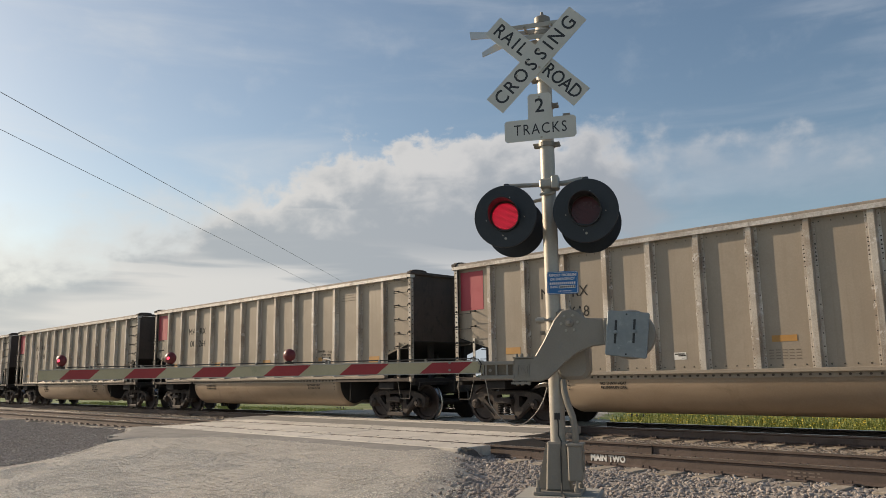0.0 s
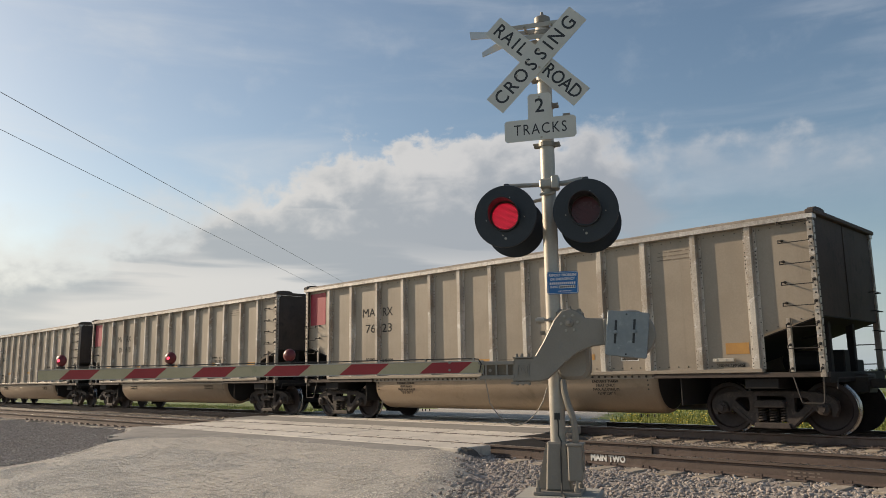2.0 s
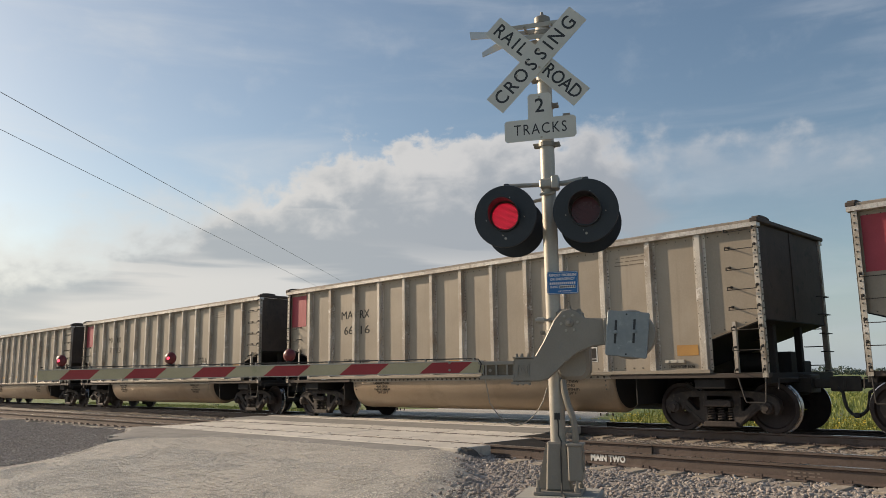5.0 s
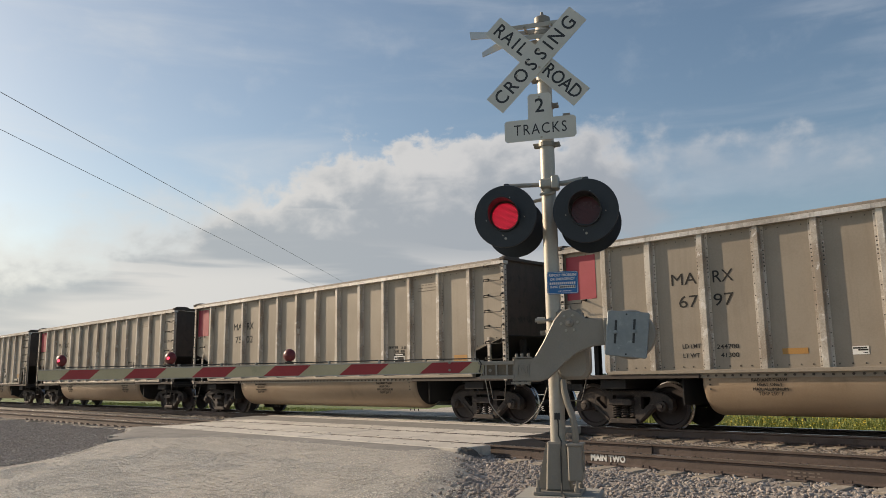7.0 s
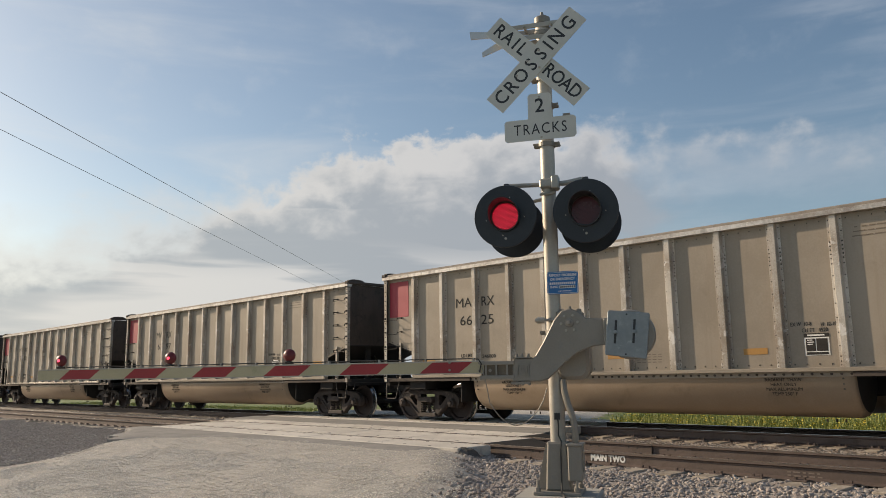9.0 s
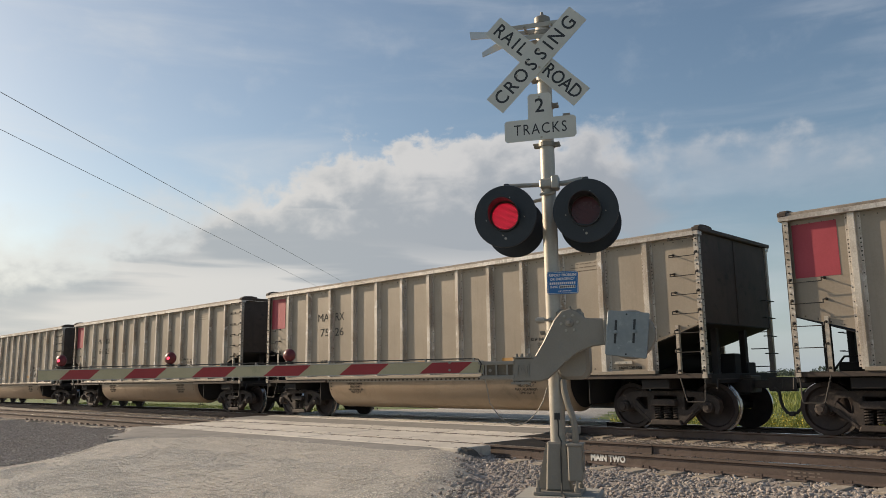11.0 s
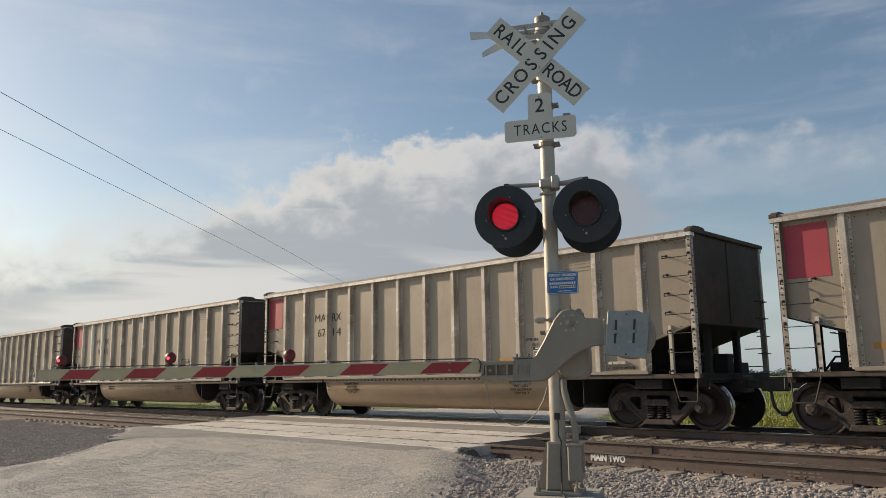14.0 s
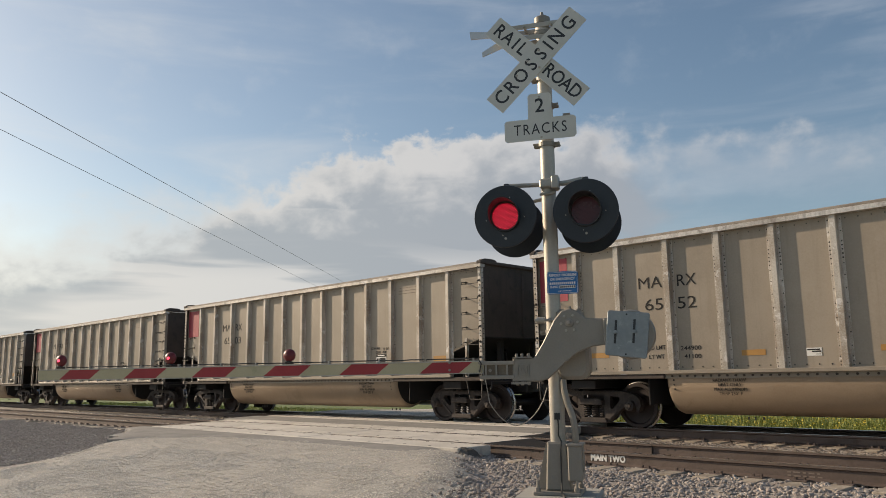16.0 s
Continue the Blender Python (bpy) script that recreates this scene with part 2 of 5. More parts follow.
# Leaf tones of the far trees, with the distance haze mixed in.
WOODS = islands("haze_paled_leaves", [(0.11, 0.145, 0.12), (0.14, 0.175, 0.14), (0.125, 0.16, 0.13)], 0.9)


# ---- mesh helpers ----
def part(name, bm, material, parent=None, label="", smooth=False):
    me = bpy.data.meshes.new(name)
    bm.normal_update()
    bm.to_mesh(me)
    bm.free()
    for m in material if isinstance(material, (list, tuple)) else [material]:
        me.materials.append(m)
    if smooth:
        for f in me.polygons:
            f.use_smooth = True
        me.set_sharp_from_angle(angle=radians(35))
    ob = new(name, me)
    ob.parent = parent
    return tagged(ob, label)


def again(ob, name, parent, m=None):
    """One more object on the same mesh."""
    o = new(name, ob.data)
    o.parent = parent
    if m is not None:
        o.matrix_basis = m
    return o


def empty(name, m, label, category, group=""):
    e = new(name)
    e.matrix_basis = m
    return tagged(e, label, category, group)


def box(bm, x0, x1, y0, y1, z0, z1, bevel=0.0, m=None, mi=0):
    v = [bm.verts.new((x, y, z)) for x in (x0, x1) for y in (y0, y1) for z in (z0, z1)]
    fs = [bm.faces.new([v[i] for i in q]) for q in ((0, 1, 3, 2), (4, 6, 7, 5), (0, 4, 5, 1), (2, 3, 7, 6), (0, 2, 6, 4), (1, 5, 7, 3))]
    for f in fs:
        f.material_index = mi
    if bevel:
        edges = list({e for f in fs for e in f.edges})
        v = list({x for g in bmesh.ops.bevel(bm, geom=edges, offset=bevel, segments=1, affect="EDGES")["faces"] for x in g.verts} | {x for x in v if x.is_valid})
    if m is not None:
        bmesh.ops.transform(bm, matrix=m, verts=v)
    return bm


def prism(bm, pts, a, b, axis="y", bevel=0.0, mi=0):
    """An outline (two coordinates a point) drawn out from a to b along an axis."""
    def at(p, q):
        return {"y": (p[0], q, p[1]), "x": (q, p[0], p[1]), "z": (p[0], p[1], q)}[axis]
    lo, hi = [bm.verts.new(at(p, a)) for p in pts], [bm.verts.new(at(p, b)) for p in pts]
    k = len(pts)
    fs = [bm.faces.new(lo), bm.faces.new(hi[::-1])] + [bm.faces.new((lo[i], hi[i], hi[(i + 1) % k], lo[(i + 1) % k])) for i in range(k)]
    for f in fs:
        f.material_index = mi
    bmesh.ops.recalc_face_normals(bm, faces=fs)
    if bevel:
        bmesh.ops.bevel(bm, geom=list({e for f in fs[:2] for e in f.edges}), offset=bevel, segments=1, affect="EDGES")
    return bm


def rod(bm, p, q, r, r2=None, seg=12, mi=0):
    p, q = Vector(p), Vector(q)
    turn = (q - p).to_track_quat("Z", "Y").to_matrix()
    rings = []
    for c, rad in ((p, r), (q, r if r2 is None else r2)):
        rings.append([bm.verts.new(c + turn @ Vector((rad * math.cos(2 * math.pi * i / seg), rad * math.sin(2 * math.pi * i / seg), 0))) for i in range(seg)])
    for i in range(seg):
        bm.faces.new((rings[0][i], rings[0][(i + 1) % seg], rings[1][(i + 1) % seg], rings[1][i])).material_index = mi
    bm.faces.new(rings[0][::-1]).material_index = mi
    bm.faces.new(rings[1]).material_index = mi
    return bm


def pipe(bm, pts, r, seg=8):
    """A bent bar through the points, mitred."""
    pts = [Vector(p) for p in pts]
    rings, side = [], None
    for i, c in enumerate(pts):
        d = ((pts[min(i + 1, len(pts) - 1)] - c).normalized() + (c - pts[max(i - 1, 0)]).normalized()).normalized()
        if side is None:
            side = d.orthogonal().normalized()
        side = (side - d * side.dot(d)).normalized()
        up = d.cross(side)
        rings.append([bm.verts.new(c + r * (side * math.cos(2 * math.pi * k / seg) + up * math.sin(2 * math.pi * k / seg))) for k in range(seg)])
    for a, b in zip(rings, rings[1:]):
        for k in range(seg):
            bm.faces.new((a[k], a[(k + 1) % seg], b[(k + 1) % seg], b[k]))
    bm.faces.new(rings[0][::-1])
    bm.faces.new(rings[-1])
    return bm


def lathe(bm, prof, axis="y", seg=24, centre=(0, 0, 0), mi=0, arc=(0, 2 * math.pi)):
    """A profile of (radius, along) turned about an axis."""
    c = Vector(centre)
    closed = abs(arc[1] - arc[0] - 2 * math.pi) < 1e-6
    n = seg if closed else seg + 1
    rings = []
    for r, s in prof:
        ring = []
        for i in range(n):
            a = arc[0] + (arc[1] - arc[0]) * i / seg
            u, w = r * math.cos(a), r * math.sin(a)
            ring.append(bm.verts.new(c + Vector({"y": (u, s, w), "x": (s, u, w), "z": (u, w, s)}[axis])))
        rings.append(ring)
    for a, b in zip(rings, rings[1:]):
        for i in range(seg):
            j = (i + 1) % n
            f = bm.faces.new((a[i], a[j], b[j], b[i]))
            f.material_index = mi
    bmesh.ops.recalc_face_normals(bm, faces=bm.faces)
    return bm


def writing(name, words, material, parent, m, size, width=1.0, bold=0.0, depth=0.002, align="CENTER", label="", space=1.0, span=0.0):
    """Raised letters in the built-in font, as one mesh; they lie in the XY plane of m. span: the width wanted for the whole line."""
    cu = bpy.data.curves.new(name, "FONT")
    cu.body, cu.size, cu.extrude, cu.offset, cu.align_x, cu.align_y = words, size, depth, bold, align, "CENTER"
    cu.space_character, cu.resolution_u = space, 3
    tmp = bpy.data.objects.new(name, cu)
    scene.collection.objects.link(tmp)
    me = bpy.data.meshes.new_from_object(tmp.evaluated_get(bpy.context.evaluated_depsgraph_get()))
    bpy.data.objects.remove(tmp)
    me.materials.clear()
    me.materials.append(material)
    if span:
        xs = [v.co.x for v in me.vertices]
        width = span / (max(xs) - min(xs))
    ob = new(name, me)
    ob.parent, ob.matrix_basis = parent, m @ Matrix.Diagonal((width, 1, 1, 1))
    return tagged(ob, label)


def facing(x, y, z, roll=0):
    """The pose of a plate or of letters at that place whose face looks to -y."""
    return pose(x, y, z, 90, 0, 0) @ pose(0, 0, 0, 0, 0, roll)


# ---- the ground ----
def road_right(y):
    wide = 0.45 * min(1.0, max(0.0, -5.1 - y))
    return wide - 8.1 + (-5.0 - y) * 0.66 if y < -1.5 else -10.4 - (y + 1.5) * 0.5


def road_left(y):
    return -19.2 + (-4.1 - y) * 1.05 if y < -3.0 else -20.35 - (y + 3.0) * 0.5


def along(table, v):
    """The table's height at v, straight between its rows."""
    lo = table[0]
    for hi in table:
        if v <= hi[0]:
            return hi[1] if hi is lo else lo[1] + (hi[1] - lo[1]) * (v - lo[0]) / (hi[0] - lo[0])
        lo = hi
    return lo[1]


BED = [(-400, -0.9), (-30, -0.75), (-14, -0.44), (-9.5, -0.27), (-6.2, -0.225), (-4.9, -0.20), (3.2, -0.20), (5.2, -0.55), (9.0, -0.75), (40, -0.8), (3000, -1.0)]
WAY = [(-400, -0.8), (-30, -0.60), (-14, -0.40), (-10, -0.23), (-7, -0.085), (-5.7, -0.028), (-5.0, -0.020), (3.2, -0.020), (6, -0.10), (14, -0.45), (40, -0.75), (3000, -1.0)]


def on_road(x, y):
    """1 on the road, 0 off it, with a soft edge."""
    edge = 0.25 * noise.noise(Vector((x * 0.9, y * 0.9, 0))) + 0.12 * noise.noise(Vector((x * 3, y * 3, 5)))
    d = min(road_right(y) - x, x - road_left(y)) + edge
    k = min(1.0, max(0.0, d / 1.2 + 0.5))
    return k * k * (3 - 2 * k)


def ground_z(x, y):
    k = on_road(x, y)
    z = along(BED, y) * (1 - k) + along(WAY, y) * k
    rough = 0.004 if -6.0 < y < 4 and k > 0.3 else 0.02
    return z + rough * noise.noise(Vector((x * 1.3, y * 1.3, 2))) * (1.0 if abs(y) < 40 else 0)


def ground_material():
    m = bpy.data.materials.new("ground")
    m.use_nodes = True
    n = Nodes(m.node_tree)
    co = n.add("ShaderNodeTexCoord", 3)
    big, mid, fine = n.noise(co, 0.45, 5, 0.6, 0.4), n.noise(co, 3.5, 5, 0.65, 0.3), n.noise(co, 75.0, 3, 0.7)
    cells = n.add("ShaderNodeTexVoronoi", 1, Vector=co, Scale=26.0)
    cell_d = n.add("ShaderNodeTexVoronoi", 0, Vector=co, Scale=26.0)
    grey = n.add("ShaderNodeSeparateColor", 0, Color=cells)
    ball = n.mix(grey, (0.19, 0.17, 0.152, 1), (0.42, 0.375, 0.33, 1))
    track = n.noise(n.add("ShaderNodeMapping", Vector=co, Rotation=(0, 0, radians(-38)), Scale=(0.35, 2.4, 1)), 0.55, 4, 0.55, 0.3)
    grit = n.add("ShaderNodeSeparateColor", 0, Color=n.add("ShaderNodeTexVoronoi", 1, Vector=co, Scale=48.0))
    grit_d = n.add("ShaderNodeTexVoronoi", 0, Vector=co, Scale=48.0)
    way = n.mix(n.ramp(mid, 0.35, 0.65), (0.315, 0.287, 0.25, 1), (0.385, 0.352, 0.306, 1))
    way = n.mix(n.math("MULTIPLY", n.ramp(grit, 0.35, 1.0), 0.6), way, (0.66, 0.615, 0.545, 1))
    way = n.mix(n.math("MULTIPLY", n.ramp(grit, 0.30, 0.0), 0.4), way, (0.25, 0.225, 0.195, 1))
    way = n.mix(n.math("MULTIPLY", n.ramp(track, 0.46, 0.62), 0.5), way, (0.47, 0.43, 0.372, 1))
    way = n.mix(n.math("MULTIPLY", n.ramp(fine, 0.5, 0.68), 0.4), way, (0.31, 0.285, 0.25, 1))
    way = n.mix(n.math("MULTIPLY", n.ramp(big, 0.55, 0.72), 0.35), way, (0.30, 0.275, 0.24, 1))
    grass = n.mix(n.ramp(mid, 0.38, 0.62), (0.085, 0.125, 0.028, 1), (0.16, 0.195, 0.05, 1))
    grass = n.mix(n.ramp(big, 0.55, 0.75), grass, (0.22, 0.20, 0.09, 1))
    r = n.add("ShaderNodeAttribute", 2, (("attribute_name", "road"),))
    g = n.add("ShaderNodeAttribute", 2, (("attribute_name", "grass"),))
    rough_edge = n.math("ADD", r, n.math("MULTIPLY", n.math("SUBTRACT", mid, 0.5), 0.7))
    col = n.mix(n.ramp(rough_edge, 0.35, 0.65), ball, way)
    col = n.mix(n.ramp(n.math("ADD", g, n.math("MULTIPLY", n.math("SUBTRACT", mid, 0.5), 0.8)), 0.4, 0.6), col, grass)
    h = n.math("ADD", n.math("MULTIPLY", fine, 0.6), n.math("MULTIPLY", n.math("ADD", cell_d, n.math("MULTIPLY", grit_d, 1.0)), -0.8))
    nrm = n.add("ShaderNodeBump", Strength=0.45, Distance=0.006, Height=h)
    sh = n.add("ShaderNodeBsdfPrincipled", Base_Color=col, Roughness=0.95, Normal=nrm)
    n.add("ShaderNodeOutputMaterial", Surface=sh)
    return m


def build_ground():
    def steps(lo, a, b, hi, d):
        mid = list(np.arange(a, b + 1e-6, d))
        out, g = [a], d
        while out[-1] > lo:
            g *= 1.35
            out.append(out[-1] - g)
        up, g = [mid[-1]], d
        while up[-1] < hi:
            g *= 1.35
            up.append(up[-1] + g)
        return out[:0:-1] + mid + up[1:]
    xs, ys = steps(-2500, -36, 4, 2500, 0.25), steps(-600, -14, 9, 3000, 0.25)
    verts = [(x, y, ground_z(x, y)) for y in ys for x in xs]
    w = len(xs)
    faces = [(j * w + i, j * w + i + 1, (j + 1) * w + i + 1, (j + 1) * w + i) for j in range(len(ys) - 1) for i in range(w - 1)]
    me = bpy.data.meshes.new("ground")
    me.from_pydata(verts, [], faces)
    road, grass = me.attributes.new("road", "FLOAT", "POINT"), me.attributes.new("grass", "FLOAT", "POINT")
    for i, (x, y, z) in enumerate(verts):
        k = on_road(x, y)
        road.data[i].value = k
        far = min(1.0, max(0.0, (y - 4.2) / 1.6, (-y - 16) / 4)) * (1 - k)
        grass.data[i].value = far
    me.materials.append(ground_material())
    for f in me.polygons:
        f.use_smooth = True
    tagged(new("ground", me), "gravel road, ballast bed and green meadow", "ground", kind="structure")


build_ground()


def scatter(name, spots, sizes, material, label, category, flat=0.7, seed=3, small=False):
    """Many loose stones in one mesh: a dented twenty-sided lump at each spot."""
    rng = np.random.default_rng(seed)
    t = (1 + 5 ** 0.5) / 2
    ico = np.array([(-1, t, 0), (1, t, 0), (-1, -t, 0), (1, -t, 0), (0, -1, t), (0, 1, t), (0, -1, -t), (0, 1, -t), (t, 0, -1), (t, 0, 1), (-t, 0, -1), (-t, 0, 1)]) / 1.9
    tri = np.array([(0, 11, 5), (0, 5, 1), (0, 1, 7), (0, 7, 10), (0, 10, 11), (1, 5, 9), (5, 11, 4), (11, 10, 2), (10, 7, 6), (7, 1, 8), (3, 9, 4), (3, 4, 2), (3, 2, 6), (3, 6, 8), (3, 8, 9), (4, 9, 5), (2, 4, 11), (6, 2, 10), (8, 6, 7), (9, 8, 1)])
    if small:
        ico = np.array([(1, 0, 0), (-1, 0, 0), (0, 1, 0), (0, -1, 0), (0, 0, 1), (0, 0, -1)], float)
        tri = np.array([(0, 2, 4), (2, 1, 4), (1, 3, 4), (3, 0, 4), (2, 0, 5), (1, 2, 5), (3, 1, 5), (0, 3, 5)])
    c_n = len(ico)
    k = len(spots)
    q = rng.normal(size=(k, 4))
    q /= np.linalg.norm(q, axis=1, keepdims=True)
    a, b, c, d = q.T
    rot = np.stack([1 - 2 * (c * c + d * d), 2 * (b * c - a * d), 2 * (b * d + a * c), 2 * (b * c + a * d), 1 - 2 * (b * b + d * d), 2 * (c * d - a * b), 2 * (b * d - a * c), 2 * (c * d + a * b), 1 - 2 * (b * b + c * c)], 1).reshape(k, 3, 3)
    shape = ico[None] * rng.uniform(0.72, 1.2, (k, c_n, 1)) * rng.uniform(0.65, 1.25, (k, 1, 3))
    v = np.einsum("kij,kvj->kvi", rot, shape) * (np.array(sizes)[:, None, None] / 2)
    v[:, :, 2] *= flat
    v += np.array(spots)[:, None, :]
    f = (tri[None] + (np.arange(k) * c_n)[:, None, None]).reshape(-1, 3)
    me = bpy.data.meshes.new(name)
    me.from_pydata(v.reshape(-1, 3).tolist(), [], f.tolist())
    me.materials.append(material)
    return tagged(new(name, me), label, category, kind="stuff")


def tie_x(i):
    return -0.045 + 0.508 * i


def build_stones():
    rng = np.random.default_rng(11)
    spots, sizes = [], []
    far_spots, far_sizes, mid_spots, mid_sizes = [], [], [], []
    tries = [(-12.0, 0.0, -9.6, 3.4, 44000), (-36.0, -14.5, -9.5, -4.3, 62000), (-36.0, -20.0, -4.3, 3.6, 26000)]
    for x0, x1, y0, y1, k in tries:
        for x, y in zip(rng.uniform(x0, x1, k), rng.uniform(y0, y1, k)):
            if on_road(x, y) > rng.uniform(0.2, 0.8) or (-9.6 > x > -20.6 and -4.8 < y < 3.4):
                continue
            if (x + 4.40) ** 2 + (y + 7.61) ** 2 < 0.10:
                continue
            s = float(rng.uniform(0.032, 0.068)) * (0.85 if x < -15 else 1.0)
            on_tie = abs((x - tie_x(0) + 0.254) % 0.508 - 0.254) < 0.125
            if on_tie and rng.random() < 0.9 and (-4.42 < y < -1.8 or 0.3 < y < 2.9):
                continue
            if x1 == 0.0 and y > -3.8:
                if rng.random() < 0.7:
                    mid_spots.append((x, y, ground_z(x, y) + s * 0.05))
                    mid_sizes.append(s * 0.9)
                continue
            (spots if x1 == 0.0 else far_spots).append((x, y, ground_z(x, y) + s * 0.18))
            (sizes if x1 == 0.0 else far_sizes).append(s)
    scatter("ballast", mid_spots, mid_sizes, BROWN_STONES, "darker brown ballast stones between the rails", "ballast", flat=0.6, seed=13)
    scatter("ballast", spots, sizes, STONES, "grey and brown crushed ballast stones", "ballast")
    scatter("ballast", far_spots, far_sizes, STONES, "crushed brown ballast stones along the bank", "ballast", flat=0.6, seed=8, small=True)
    spots, sizes = [], []
    for x0, x1, y0, y1, k_all, low in ((-19, -1.5, -11.0, -5.0, 85000, 0.85), (-13.5, -5.5, -11.6, -6.8, 75000, 0.7)):
        for x, y in zip(rng.uniform(x0, x1, k_all), rng.uniform(y0, y1, k_all)):
            u, v = x * 0.79 - y * 0.61, x * 0.61 + y * 0.79
            band = noise.noise(Vector((u * 0.22, v * 1.5, 9))) + 0.6 * noise.noise(Vector((x * 1.4, y * 1.4, 4)))
            if on_road(x, y) < 0.3 or rng.random() > low + 0.75 * band:
                continue
            size = float(rng.gamma(2.0, 0.0048)) + 0.007
            spots.append((x, y, ground_z(x, y) + size * 0.06))
            sizes.append(size)
    scatter("gravel", spots, sizes, PEBBLES, "loose tan gravel on the road", "gravel", flat=0.5, seed=5, small=True)


build_stones()


# ---- tracks ----
RAIL_Y = {"main_two": (-3.86, -2.355), "main_one": (0.84, 2.345)}


def build_track(name, ys, label):
    track = empty(name, pose(0, 0, 0), label, "railway track")
    track["kind"] = "structure"
    half = [(0.0375, 0.0), (0.0375, -0.03), (0.01, -0.045), (0.009, -0.15), (0.075, -0.168), (0.075, -0.182)]
    for y in ys:
        bm = bmesh.new()
        prism(bm, [(y + a, z) for a, z in half] + [(y - a, z) for a, z in half[::-1]], -900, 120, "x")
        for f in bm.faces:
            f.material_index = 1 if f.normal.z > 0.9 and f.calc_center_median().z > -0.01 else 0
        part("rail", bm, [RAIL, RAILTOP], track, "rusty steel rail with a worn bright head")
    mid = (ys[0] + ys[1]) / 2
    bm = bmesh.new()
    box(bm, -0.115, 0.115, -1.30, 1.30, -0.16, 0.0, 0.012)
    tie = part("tie", bm, TIE, track)
    tie.matrix_basis = pose(tie_x(0), mid, -0.178, 0, 0, 1)
    rng = random.Random(4)
    for i in range(-86, 6):
        x = tie_x(i)
        if i != 0 and not (-20.6 < x < -9.4):
            again(tie, "tie", track, pose(x + rng.uniform(-0.02, 0.02), mid + rng.uniform(-0.06, 0.06), -0.178 + rng.uniform(-0.012, 0.008), 0, 0, rng.uniform(-1.5, 1.5)))
    bm = bmesh.new()
    box(bm, -0.09, 0.09, -0.17, 0.17, 0.0, 0.016, 0.004)
    for sx, sy in ((-0.05, -0.1), (0.05, 0.1), (0.05, -0.1), (-0.05, 0.1)):
        box(bm, sx - 0.012, sx + 0.012, sy - 0.02, sy + 0.02, 0.012, 0.045)
    plate = part("tie_plate", bm, RAIL, track)
    plate.matrix_basis = pose(tie_x(0), ys[0], -0.182)
    for i in range(-60, 6):
        x = tie_x(i)
        if not (-20.6 < x < -9.4):
            for y in ys:
                if i != 0 or y != ys[0]:
                    again(plate, "tie_plate", track, pose(x, y, -0.182))
    return track


main_two = build_track("main_two", RAIL_Y["main_two"], "empty railway track with rusty rails on wooden ties")
main_one = build_track("main_one", RAIL_Y["main_one"], "railway track with wooden ties under the train")
writing("lettering", "MAIN TWO", WHITE, main_two, facing(-6.285, -3.86 - 0.0125, -0.092), 0.125, 1.0, 0.007, 0.0015, label="hand-painted white letters on the rail web", span=0.575)
bm = bmesh.new()
rngb = random.Random(8)
for row in range(2):
    x = -3.78
    while x < -3.43:
        w = rngb.uniform(0.03, 0.08)
        box(bm, x, x + w, -3.8725, -3.8695, -0.105 - row * 0.04, -0.088 - row * 0.04)
        x += w + 0.03
part("paint_mark", bm, paint("faint_white_paint", (0.20, 0.155, 0.125), (0.26, 0.21, 0.175), 0.7), main_two, "faded painted marks on the rail web")
bm = bmesh.new()
box(bm, -6.436, -6.428, -2.397, -2.36, -0.165, -0.001)
part("rail_joint", bm, IRON, main_two, "narrow dark gap at the rail joint")
for x, y, z in ((-7.59, -2.355, -0.075), (-7.42, -2.355, -0.075), (-6.86, -2.355, -0.075), (-6.70, -2.355, -0.075), (-6.17, -2.355, -0.075), (-6.04, -2.355, -0.075), (-7.63, -3.86, -0.062), (-7.50, -3.86, -0.066)):
    bm = bmesh.new()
    rod(bm, (x, y - 0.0085, z), (x, y - 0.012, z), 0.017, seg=10)
    part("bolt_hole", bm, IRON, main_two, "dark bolt hole in the rail web")


